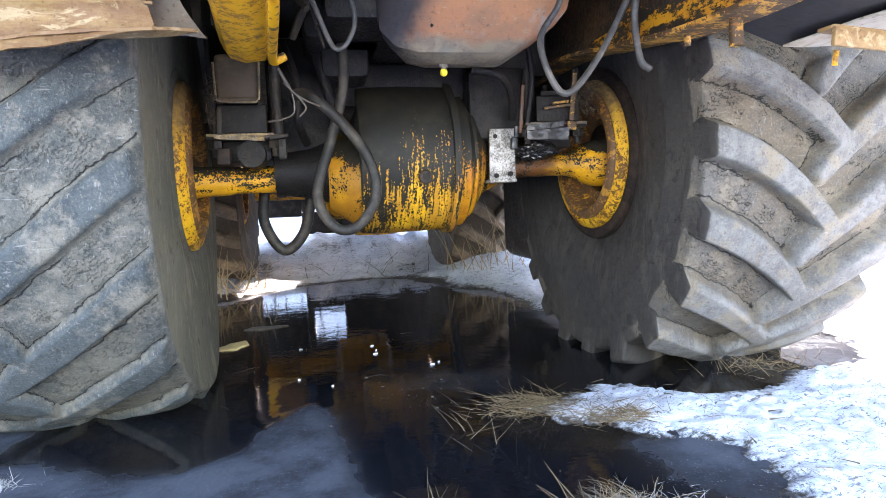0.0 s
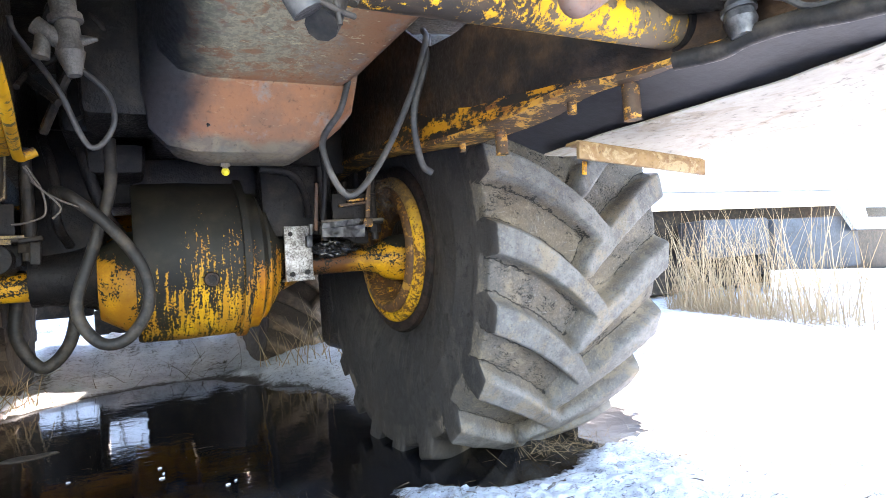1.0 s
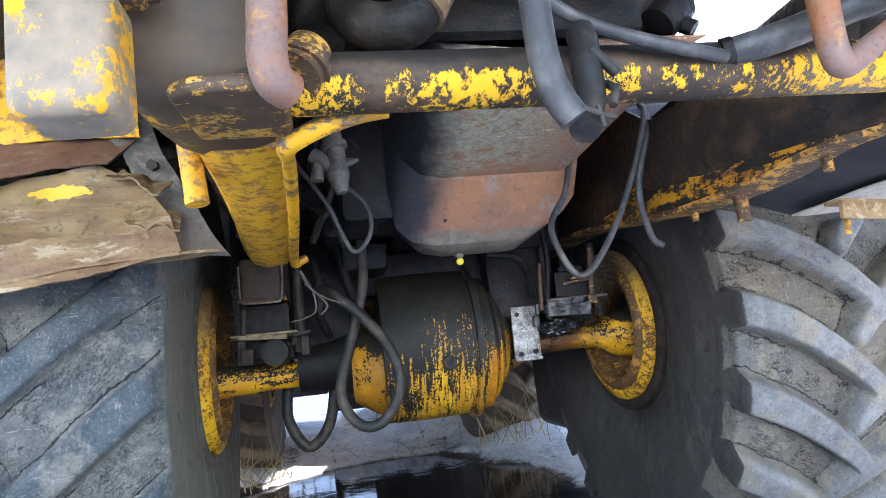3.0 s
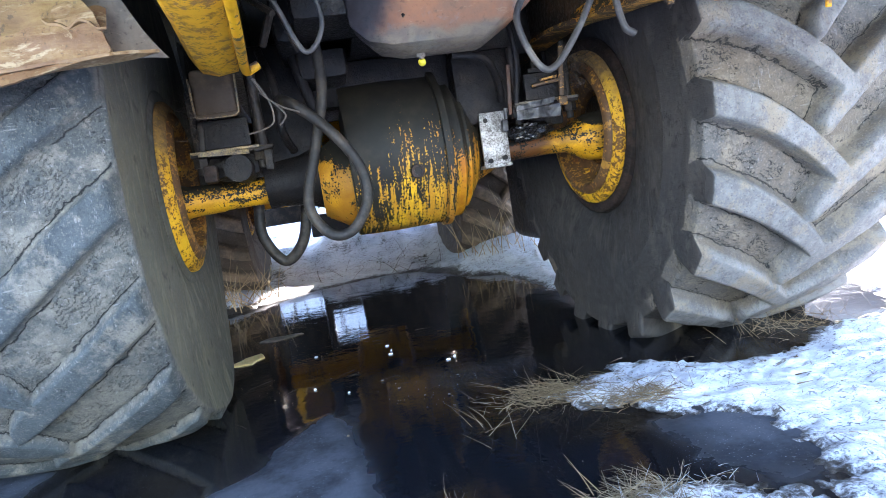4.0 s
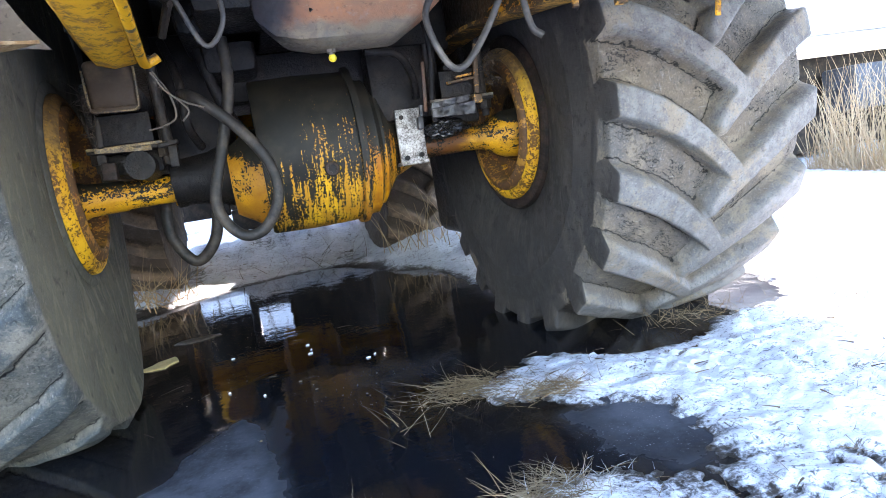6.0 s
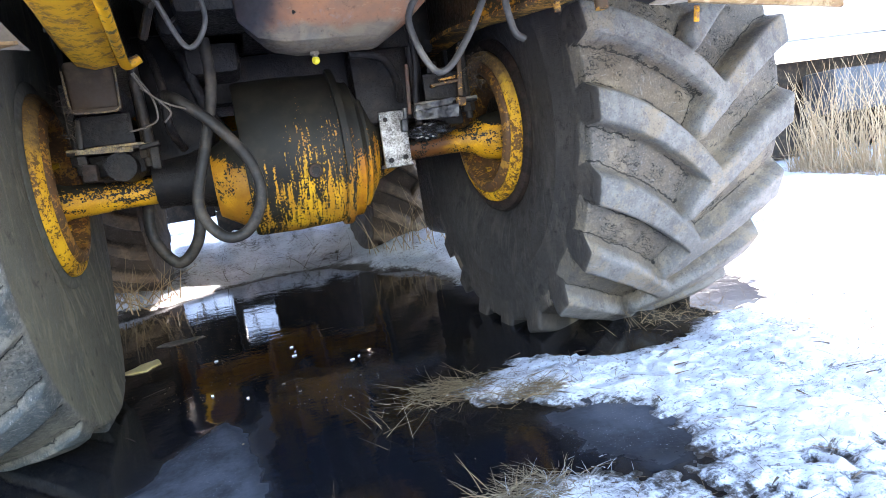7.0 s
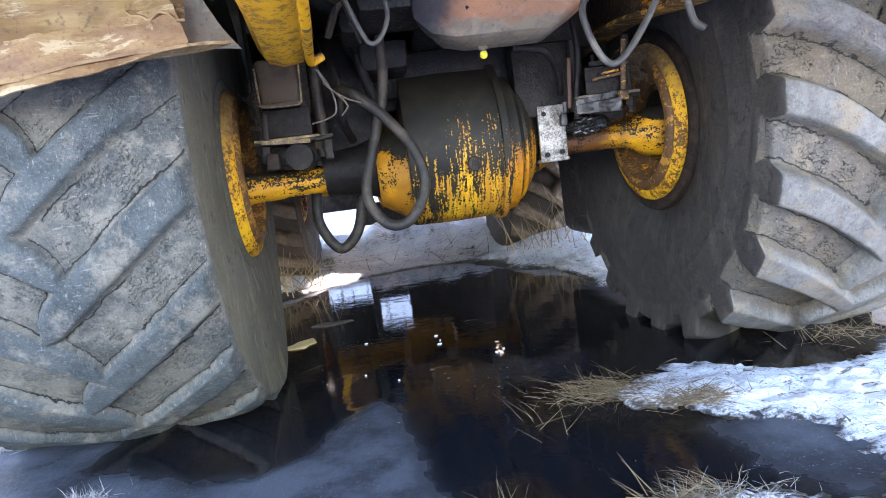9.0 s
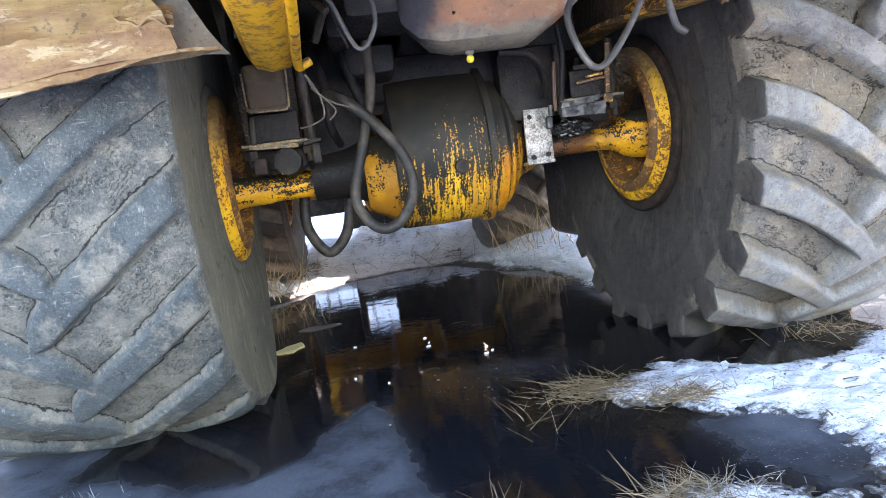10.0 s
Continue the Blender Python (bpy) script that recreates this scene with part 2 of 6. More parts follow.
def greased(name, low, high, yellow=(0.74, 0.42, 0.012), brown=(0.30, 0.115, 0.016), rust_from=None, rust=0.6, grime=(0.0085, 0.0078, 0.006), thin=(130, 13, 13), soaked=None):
    """Yellow paint, fully bare below low, lost under oily grime above high, worn through in fine runs round the
    casting.
    """
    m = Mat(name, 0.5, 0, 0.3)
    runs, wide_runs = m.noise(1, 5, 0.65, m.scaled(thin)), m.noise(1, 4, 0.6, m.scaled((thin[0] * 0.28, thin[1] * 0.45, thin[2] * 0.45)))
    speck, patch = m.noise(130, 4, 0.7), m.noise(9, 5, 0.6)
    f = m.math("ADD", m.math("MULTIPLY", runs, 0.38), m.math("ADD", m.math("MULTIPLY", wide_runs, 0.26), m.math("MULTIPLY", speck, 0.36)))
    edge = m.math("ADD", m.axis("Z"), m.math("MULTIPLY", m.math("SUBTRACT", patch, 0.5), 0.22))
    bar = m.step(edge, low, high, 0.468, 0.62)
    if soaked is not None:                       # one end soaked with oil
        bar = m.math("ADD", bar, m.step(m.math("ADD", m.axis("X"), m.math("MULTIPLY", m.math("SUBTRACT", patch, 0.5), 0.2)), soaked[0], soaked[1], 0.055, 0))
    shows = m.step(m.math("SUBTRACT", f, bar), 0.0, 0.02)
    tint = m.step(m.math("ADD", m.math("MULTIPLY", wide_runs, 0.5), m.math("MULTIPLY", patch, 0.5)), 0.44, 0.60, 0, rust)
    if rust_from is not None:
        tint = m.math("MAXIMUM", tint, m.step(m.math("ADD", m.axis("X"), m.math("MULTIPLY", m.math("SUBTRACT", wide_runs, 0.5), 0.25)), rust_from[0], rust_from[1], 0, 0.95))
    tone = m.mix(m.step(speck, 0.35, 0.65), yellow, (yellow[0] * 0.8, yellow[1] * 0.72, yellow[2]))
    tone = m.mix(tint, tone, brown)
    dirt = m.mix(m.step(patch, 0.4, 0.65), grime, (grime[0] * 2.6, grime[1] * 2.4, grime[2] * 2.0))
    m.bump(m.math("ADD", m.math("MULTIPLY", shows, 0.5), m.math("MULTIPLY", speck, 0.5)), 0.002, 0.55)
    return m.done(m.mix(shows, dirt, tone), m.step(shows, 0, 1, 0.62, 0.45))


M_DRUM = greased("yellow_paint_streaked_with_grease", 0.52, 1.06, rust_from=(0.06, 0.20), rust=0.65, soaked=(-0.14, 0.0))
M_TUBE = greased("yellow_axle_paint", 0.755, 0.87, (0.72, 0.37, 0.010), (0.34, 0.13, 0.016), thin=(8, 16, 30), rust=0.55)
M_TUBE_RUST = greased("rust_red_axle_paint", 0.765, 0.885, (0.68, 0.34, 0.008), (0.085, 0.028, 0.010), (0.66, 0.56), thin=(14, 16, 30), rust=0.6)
M_YEL = paint("yellow_paint", 0.57, (0.5, 1, 1.4), scale=9, rust=0.9, yellow=(0.66, 0.33, 0.008), oil=(0.70, 0.92))
M_YEL_HALF = paint("flaking_yellow_paint", 0.60, (0.6, 1, 1.5), grime=(0.05, 0.042, 0.035), scale=9)
M_YEL_SCUFF = paint("scuffed_yellow_paint", 0.62, (0.9, 1.15, 1.15), grime=(0.15, 0.085, 0.036), scale=23, rust=0.8, yellow=(0.84, 0.44, 0.018))
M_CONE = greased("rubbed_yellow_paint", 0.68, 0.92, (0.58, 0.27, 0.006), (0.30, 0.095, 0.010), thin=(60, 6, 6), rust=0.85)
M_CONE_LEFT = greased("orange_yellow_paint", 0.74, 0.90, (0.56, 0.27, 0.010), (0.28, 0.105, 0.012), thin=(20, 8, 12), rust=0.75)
M_YEL_RAIL = paint("oily_yellow_paint", 0.41, (1, 0.6, 2), scale=8, yellow=(0.55, 0.255, 0.010), rust=1.0)


def rim_material():
    """Yellow rim paint: scuffed and chipped low down, brown dust over the upper half."""
    m = Mat("yellow_rim_paint", 0.55, 0, 0.3)
    big, chip, fine = m.noise(7, 5, 0.6), m.noise(38, 5, 0.7), m.noise(120, 4, 0.7)
    f = m.math("ADD", m.math("MULTIPLY", chip, 0.55), m.math("MULTIPLY", fine, 0.45))
    dust = m.step(m.math("ADD", m.axis("Z"), m.math("MULTIPLY", m.math("SUBTRACT", big, 0.5), 0.35)), 0.02, 0.16)
    tone = m.mix(m.step(big, 0.4, 0.6), (0.72, 0.40, 0.014), (0.56, 0.27, 0.012))
    tone = m.mix(m.step(m.math("ADD", f, m.math("MULTIPLY", m.math("SUBTRACT", big, 0.5), 0.35)), 0.50, 0.55, 0, 0.92), tone, (0.075, 0.032, 0.014))
    brown = m.mix(m.step(chip, 0.38, 0.62), (0.28, 0.165, 0.052), (0.14, 0.085, 0.038))
    brown = m.mix(m.step(fine, 0.60, 0.66, 0, 0.8), brown, (0.50, 0.28, 0.03))
    m.bump(m.math("ADD", chip, fine), 0.002, 0.5)
    return m.done(m.mix(dust, tone, brown), m.step(fine, 0.3, 0.7, 0.45, 0.7))


M_RIM = rim_material()
M_RUBBER_DUSTY = rubber("dusty_tread_rubber", (0.053, 0.063, 0.066), (0.108, 0.101, 0.083), (0.031, 0.039, 0.043), 1.0, (0.150, 0.137, 0.112), 0.6, 0.40, (0.082, 0.081, 0.064), grain=0.7, ravines=0.55)
M_RUBBER_PALE = rubber("pale_tread_rubber", (0.160, 0.157, 0.154), (0.108, 0.088, 0.064), (0.082, 0.081, 0.080), 0.9, (0.17, 0.140, 0.103), 0.5, 0.35, (0.028, 0.026, 0.025), ravines=0.95)
M_RUBBER_MUD = rubber("muddy_rubber", (0.30, 0.215, 0.145), (0.085, 0.068, 0.052), (0.10, 0.082, 0.064), 0.4, (0.15, 0.12, 0.09), 0.0, 0.3, (0.05, 0.042, 0.035))
M_DISH = paint("grimy_brown_dish", 0.42, scale=18, grime=(0.045, 0.026, 0.014), rust=1.0, yellow=(0.42, 0.22, 0.03))
M_RUBBER_RING = sooty("grey_green_bead_rubber", (0.07, 0.068, 0.055), (0.13, 0.125, 0.098), 0.75, 9)
# rust tone taken near-black so the lock ring reads as a shaded gap
M_LOCK = sooty("rusty_dark_ring", (0.014, 0.010, 0.008), (0.045, 0.028, 0.020), 0.7, 20)
M_BLACK = sooty("greasy_black_metal", (0.0098, 0.0088, 0.0086), (0.0240, 0.0190, 0.0150), 0.44, 15, spec=0.15, lumps=1.0)
M_BLACK2 = sooty("dusty_black_metal", (0.0150, 0.0128, 0.0112), (0.052, 0.038, 0.026), 0.46, 12, spec=0.18, lumps=0.8)
M_HOSE = sooty("hose_rubber", (0.016, 0.0145, 0.013), (0.058, 0.046, 0.034), 0.55, 16)
M_HOSE_GREY = sooty("grey_hose_rubber", (0.034, 0.032, 0.030), (0.092, 0.083, 0.072), 0.5, 18, spec=0.4)


def pan_material():
    """Red-brown paint, the sloping upper plate flaking to grey-green primer, shade painted near-black along the left
    side.
    """
    m = Mat("rusty_red_pan", 0.6, 0, 0.22)
    n1, n2, n3 = m.noise(5, 6, 0.7), m.noise(20, 6, 0.75, m.scaled((0.7, 1, 1.6), (0, 0.4, 0)), 0.5), m.noise(75, 4, 0.65)
    col = m.mix(m.step(n1, 0.40, 0.60), (0.29, 0.124, 0.058), (0.21, 0.106, 0.060))
    col = m.mix(m.step(m.noise(9, 5, 0.65), 0.55, 0.68, 0, 0.7), col, (0.20, 0.19, 0.18))
    plate = m.step(m.math("ADD", m.axis("Z"), m.math("MULTIPLY", m.math("SUBTRACT", n1, 0.5), 0.10)), 1.225, 1.25)
    bare = m.math("MULTIPLY", plate, m.step(m.math("ADD", m.axis("X"), m.math("MULTIPLY", m.math("SUBTRACT", n2, 0.5), 0.9)), 0.20, 0.40, 1, 0.15))
    green = m.mix(m.step(n3, 0.40, 0.60), (0.22, 0.21, 0.148), (0.36, 0.325, 0.225))
    col = m.mix(m.math("MULTIPLY", bare, m.step(n2, 0.40, 0.52, 0.15, 0.9)), col, green)
    flake = m.math("MULTIPLY", m.step(m.noise(48, 5, 0.7, m.scaled((0.5, 1, 1.8), (0, 0.35, 0))), 0.60, 0.64, 0, 0.8), m.step(plate, 0, 1, 0.15, 1.0))
    col = m.mix(flake, col, (0.50, 0.42, 0.26))
    rim = m.step(m.math("ADD", m.axis("Z"), m.math("MULTIPLY", m.math("SUBTRACT", n1, 0.5), 0.12)), 1.070, 1.105, 0.85, 0)
    col = m.mix(rim, col, m.mix(m.step(n2, 0.4, 0.6), (0.17, 0.15, 0.105), (0.11, 0.105, 0.085)))
    col = m.mix(m.step(n3, 0.56, 0.74, 0, 0.5), col, (0.05, 0.036, 0.026))
    # the pan's shaded left side, put into the colour with a ragged edge
    shadow = m.math("ADD", m.axis("X"), m.math("MULTIPLY", m.math("SUBTRACT", m.noise(4, 4, 0.6), 0.5), 0.28))
    col = m.mix(m.step(shadow, -0.06, 0.06, 0.97, 0), col, (0.016, 0.016, 0.019))
    m.bump(m.math("ADD", m.math("MULTIPLY", n2, 0.6), m.math("MULTIPLY", n3, 0.4)), 0.003, 0.6)
    return m.done(col, m.step(n3, 0.3, 0.7, 0.42, 0.7))


M_STEEL = sooty("greasy_steel", (0.020, 0.020, 0.022), (0.115, 0.112, 0.108), 0.42, 20, 0.3, 0.5)
M_GREASE = sooty("wet_black_grease", (0.006, 0.006, 0.0065), (0.022, 0.021, 0.022), 0.28, 22, spec=0.5)
M_BROWN_RUST = rusty("dull_brown_rust", (0.085, 0.034, 0.015), (0.05, 0.028, 0.018), (0.13, 0.055, 0.018), 14)
M_PAN = pan_material()
M_RUST = rusty("rusty_pipe", (0.24, 0.085, 0.03), (0.17, 0.10, 0.075), (0.30, 0.15, 0.05), 9)
M_COUPLING = rusty("brown_red_rubber_coupling", (0.15, 0.07, 0.05), (0.10, 0.055, 0.043), (0.19, 0.13, 0.10), 12)
M_BROWN = paint("brown_grease_with_paint_flecks", 0.20, (1, 1, 0.7), grime=(0.034, 0.025, 0.017), scale=7, rust=0.6)
M_LUG = paint("grimy_yellow_casting", 0.42, (0.7, 1, 1.6), grime=(0.032, 0.022, 0.015), yellow=(0.58, 0.31, 0.04), scale=14, rust=0.9)
M_SHEET = rusty("weathered_sheet_metal", (0.24, 0.145, 0.058), (0.16, 0.082, 0.030), (0.31, 0.22, 0.115), 7.0, (0.8, 1, 1.3))
M_BEAM = rusty("chipped_beige_beam", (0.215, 0.128, 0.050), (0.13, 0.062, 0.022), (0.31, 0.225, 0.125), 12.0, (0.45, 1, 1.6))
M_FOLD = rusty("rust_brown_fold", (0.14, 0.058, 0.024), (0.095, 0.045, 0.024), (0.17, 0.10, 0.055), 5, (0.5, 1, 2.0))


def smeared_sheet():
    """Brown dented sheet with one long smear of yellow paint."""
    m = Mat("brown_sheet_with_yellow_smear", 0.6, 0, 0.35)
    n1, n2, n3 = m.noise(7, 6, 0.7, m.scaled((0.4, 1, 1.8))), m.noise(17, 6, 0.75, m.scaled((0.35, 1, 2.0))), m.noise(80, 4, 0.65)
    col = m.mix(m.step(n1, 0.40, 0.60), (0.215, 0.135, 0.050), (0.13, 0.068, 0.024))
    col = m.mix(m.step(n2, 0.54, 0.66, 0, 0.8), col, (0.33, 0.26, 0.16))
    col = m.mix(m.step(n3, 0.56, 0.68, 0, 0.6), col, (0.035, 0.024, 0.016))
    dx = m.math("MULTIPLY", m.math("ADD", m.axis("X"), 0.652), 24.0)
    dz = m.math("MULTIPLY", m.math("SUBTRACT", m.axis("Z"), 1.004), 95.0)
    far = m.math("ADD", m.math("MULTIPLY", dx, dx), m.math("MULTIPLY", dz, dz))
    ragged = m.math("ADD", far, m.math("MULTIPLY", m.math("SUBTRACT", m.noise(70, 5, 0.7, m.scaled((0.6, 1, 1.4))), 0.5), 4.5))
    col = m.mix(m.step(ragged, 0.75, 0.95, 1, 0), col, (0.62, 0.36, 0.025))
    m.bump(m.math("ADD", m.math("MULTIPLY", n2, 0.6), m.math("MULTIPLY", n3, 0.4)), 0.004, 0.7)
    return m.done(col, 0.6)


M_SMEARED = smeared_sheet()
M_LIP = plain("worn_edge", (0.27, 0.18, 0.07), (0.045, 0.033, 0.024), 0.5, 30)
M_WEB = sooty("rust_brown_web", (0.020, 0.0145, 0.011), (0.080, 0.043, 0.021), 0.5, 9, spec=0.26, lumps=0.8)
M_GREY_METAL = rusty("weathered_grey_metal", (0.10, 0.085, 0.068), (0.15, 0.125, 0.095), (0.23, 0.19, 0.145), 12)
M_PLATE = plain("blue_black_plate", (0.0135, 0.0135, 0.0165), (0.021, 0.021, 0.025), 0.5, 5, spec=0.3)
M_WHITE = rusty("dirty_white_sheet", (0.37, 0.335, 0.28), (0.32, 0.285, 0.23), (0.26, 0.21, 0.15), 3.0, (1, 0.7, 1))
M_TRAILER = plain("white_trailer_paint", (0.80, 0.79, 0.77), (0.72, 0.71, 0.69), 0.55, 3)
M_BLUEGREY = plain("blue_grey_paint", (0.050, 0.062, 0.078), (0.024, 0.028, 0.034), 0.6, 4)
M_ALU = plain("scraped_bare_metal", (0.42, 0.40, 0.37), (0.09, 0.078, 0.066), 0.5, 20, 0.4)
M_BRASS = plain("yellow_plastic_plug", (0.75, 0.62, 0.03), (0.55, 0.44, 0.02), 0.4, 30)


def straw(name, tones):
    m = Mat(name, 0.8, 0, 0.3)
    n = m.t.nodes.new("ShaderNodeNewGeometry")
    r = n.outputs["Random Per Island"]
    col = m.mix(m.step(r, 0.0, 0.5), tones[0], tones[1])
    col = m.mix(m.step(r, 0.5, 1.0), col, tones[2])
    return m.done(m.mix(m.noise(60, 3), col, tones[1]))


M_STRAW = straw("dry_straw", ((0.040, 0.027, 0.015), (0.145, 0.10, 0.052), (0.31, 0.245, 0.15)))
M_STRAW_GREY = straw("frosted_straw", ((0.042, 0.030, 0.018), (0.15, 0.11, 0.065), (0.32, 0.265, 0.18)))
M_FROST = straw("frost_white_straw", ((0.16, 0.15, 0.14), (0.28, 0.28, 0.285), (0.44, 0.45, 0.47)))
M_TWIG = straw("dark_twig", ((0.035, 0.025, 0.018), (0.08, 0.058, 0.04), (0.16, 0.125, 0.085)))
M_WIRE = plain("dull_wire", (0.11, 0.085, 0.06), (0.05, 0.04, 0.032), 0.55, 30)
M_SNOW, M_WATER = snow_material(), water_material()


# ---- mesh helpers ----
def link(name, bm, material, parent=None, label="", smooth=True):
    me = bpy.data.meshes.new(name)
    bm.to_mesh(me)
    bm.free()
    me.materials.append(material)
    if smooth:
        me.shade_smooth()
        me.set_sharp_from_angle(angle=radians(38))
    ob = new(name, me)
    ob.parent = parent
    if label:
        ob["label"] = label
    return ob


def part(name, bm, material, parent, label=""):
    return link(name, bm, material, parent, label)


def box(bm, c, s, rot=(0, 0, 0), bevel=0.004, seg=2):
    m = Matrix.Translation(c) @ Euler([radians(a) for a in rot]).to_matrix().to_4x4() @ Matrix.Diagonal((*s, 1))
    made = bmesh.ops.create_cube(bm, size=1, matrix=m)
    if bevel:
        edges = {e for v in made["verts"] for e in v.link_edges}
        bmesh.ops.bevel(bm, geom=list(edges), offset=bevel, segments=seg, affect="EDGES", profile=0.5)
    return bm


def rod(bm, a, b, r, r2=None, n=16, cap=True):
    a, b = Vector(a), Vector(b)
    q = (b - a).to_track_quat("Z", "Y").to_matrix().to_4x4()
    bmesh.ops.create_cone(bm, cap_ends=cap, segments=n, radius1=r, radius2=r if r2 is None else r2, depth=(b - a).length,
                          matrix=Matrix.Translation((a + b) / 2) @ q)
    return bm


def smooth_path(pts, per=8):
    pts = [Vector(p) for p in pts]
    ext = [2 * pts[0] - pts[1], *pts, 2 * pts[-1] - pts[-2]]
    out = []
    for p0, p1, p2, p3 in zip(ext, ext[1:], ext[2:], ext[3:]):
        for k in range(per):
            t = k / per
            out.append(0.5 * (2 * p1 + (p2 - p0) * t + (2 * p0 - 5 * p1 + 4 * p2 - p3) * t * t + (3 * p1 - p0 - 3 * p2 + p3) * t ** 3))
    return out + [pts[-1]]


def sweep(bm, pts, r, n=10, per=8, radii=None):
    path = smooth_path(pts, per)
    up = Vector((0.13, 0.31, 0.94))
    rings = []
    for i, p in enumerate(path):
        d = (path[min(i + 1, len(path) - 1)] - path[max(i - 1, 0)]).normalized()
        side = d.cross(up).normalized()
        up = side.cross(d).normalized()
        rr = r if radii is None else radii(i / (len(path) - 1))
        rings.append([bm.verts.new(p + rr * (math.cos(2 * math.pi * k / n) * side + math.sin(2 * math.pi * k / n) * up)) for k in range(n)])
    for a, b in zip(rings, rings[1:]):
        for k in range(n):
            bm.faces.new((a[k], a[(k + 1) % n], b[(k + 1) % n], b[k]))
    bm.faces.new(rings[0][::-1])
    bm.faces.new(rings[-1])
    return bm


def lathe(bm, profile, centre, n=64, close=False):
    """Turns (x, r) pairs about the x axis through centre."""
    c = Vector(centre)
    rings = []
    for x, r in profile:
        rings.append([bm.verts.new(c + Vector((x, r * math.cos(2 * math.pi * k / n), r * math.sin(2 * math.pi * k / n)))) for k in range(n)])
    pairs = list(zip(rings, rings[1:])) + ([(rings[-1], rings[0])] if close else [])
    for a, b in pairs:
        for k in range(n):
            bm.faces.new((a[k], b[k], b[(k + 1) % n], a[(k + 1) % n]))
    bmesh.ops.recalc_face_normals(bm, faces=bm.faces[:])
    return bm


def prism(bm, outline, a, b, axis="x"):
    """An outline of pairs, drawn out along an axis from a to b."""
    def at(u, v, w):
        return {"x": (w, u, v), "y": (u, w, v), "z": (u, v, w)}[axis]
    one = [bm.verts.new(at(u, v, a)) for u, v in outline]
    two = [bm.verts.new(at(u, v, b)) for u, v in outline]
    bm.faces.new(one)
    bm.faces.new(two[::-1])
    for i in range(len(outline)):
        j = (i + 1) % len(outline)
        bm.faces.new((one[i], two[i], two[j], one[j]))
    bmesh.ops.recalc_face_normals(bm, faces=bm.faces[:])
    return bm


def sheet(bm, corners, thick=0.004, nu=24, nv=16, wave=0.008, freq=4.0, seed=0.0):
    """A dented sheet between four corners (a, b along one edge, d, c along the other)."""
    a, b, c, d = (Vector(p) for p in corners)
    normal = (b - a).cross(d - a).normalized()
    layers = []
    for side in (0, 1):
        grid = []
        for i in range(nu + 1):
            u = i / nu
            row = []
            for j in range(nv + 1):
                v = j / nv
                p = (a * (1 - u) + b * u) * (1 - v) + (d * (1 - u) + c * u) * v
                w = wave * noise.noise(p * freq + Vector((seed, 0, 0))) + 0.35 * wave * noise.noise(p * freq * 3.1)
                row.append(bm.verts.new(p + normal * (w + side * thick)))
            grid.append(row)
        layers.append(grid)
    for side, grid in enumerate(layers):
        for i in range(nu):
            for j in range(nv):
                q = (grid[i][j], grid[i + 1][j], grid[i + 1][j + 1], grid[i][j + 1])
                bm.faces.new(q if side else q[::-1])
    lo, hi = layers
    for i in range(nu):
        bm.faces.new((lo[i][0], lo[i + 1][0], hi[i + 1][0], hi[i][0]))
        bm.faces.new((lo[i + 1][nv], lo[i][nv], hi[i][nv], hi[i + 1][nv]))
    for j in range(nv):
        bm.faces.new((lo[0][j + 1], lo[0][j], hi[0][j], hi[0][j + 1]))
        bm.faces.new((lo[nu][j], lo[nu][j + 1], hi[nu][j + 1], hi[nu][j]))
    return bm


def thing(name, label, category, at=(0, 0, 0), group=""):
    ob = new(name)
    ob.empty_display_size = 0.1
    ob.location = at
    return tagged(ob, label, category, group)


# ---- ground ----
def inside(poly, x, y):
    """Signed distance to a polygon, positive inside."""
    best, odd = 1e9, False
    for (ax, ay), (bx, by) in zip(poly, poly[1:] + poly[:1]):
        dx, dy = bx - ax, by - ay
        t = min(1, max(0, ((x - ax) * dx + (y - ay) * dy) / (dx * dx + dy * dy + 1e-12)))
        best = min(best, math.hypot(x - ax - t * dx, y - ay - t * dy))
        if (ay > y) != (by > y) and x < ax + (y - ay) / (by - ay) * dx:
            odd = not odd
    return best if odd else -best


PUDDLE = [(-1.15, 2.15), (-0.93, 2.27), (-0.57, 2.62), (-0.19, 2.78), (0.06, 2.84), (0.30, 2.68), (0.45, 2.42), (0.58, 1.98), (0.70, 1.86), (0.80, 1.5), (0.80, 0.95), (1.2, 0.72), (1.75, 0.5), (1.75, -0.1), (1.55, -0.42), (1.35, -0.42),
          (1.16, -0.50), (1.0, -0.575), (0.855, -0.555), (0.72, -0.44), (0.574, -0.35), (0.41, -0.45), (0.24, -0.56), (0.27, -0.72), (0.375, -0.78), (0.454, -0.87), (0.555, -0.925), (0.585, -1.05), (0.60, -1.18), (0.56, -1.25),
          (0.484, -1.235), (0.43, -1.18), (0.37, -1.14), (0.283, -1.125), (0.205, -1.118), (0.142, -1.20), (0.10, -1.28), (-0.15, -1.45), (-0.45, -1.35), (-0.95, -0.95), (-1.5, -1.0), (-2.6, -1.2), (-4.0, -1.2), (-4.0, 1.2), (-1.9, 1.2), (-1.5, 1.9)]


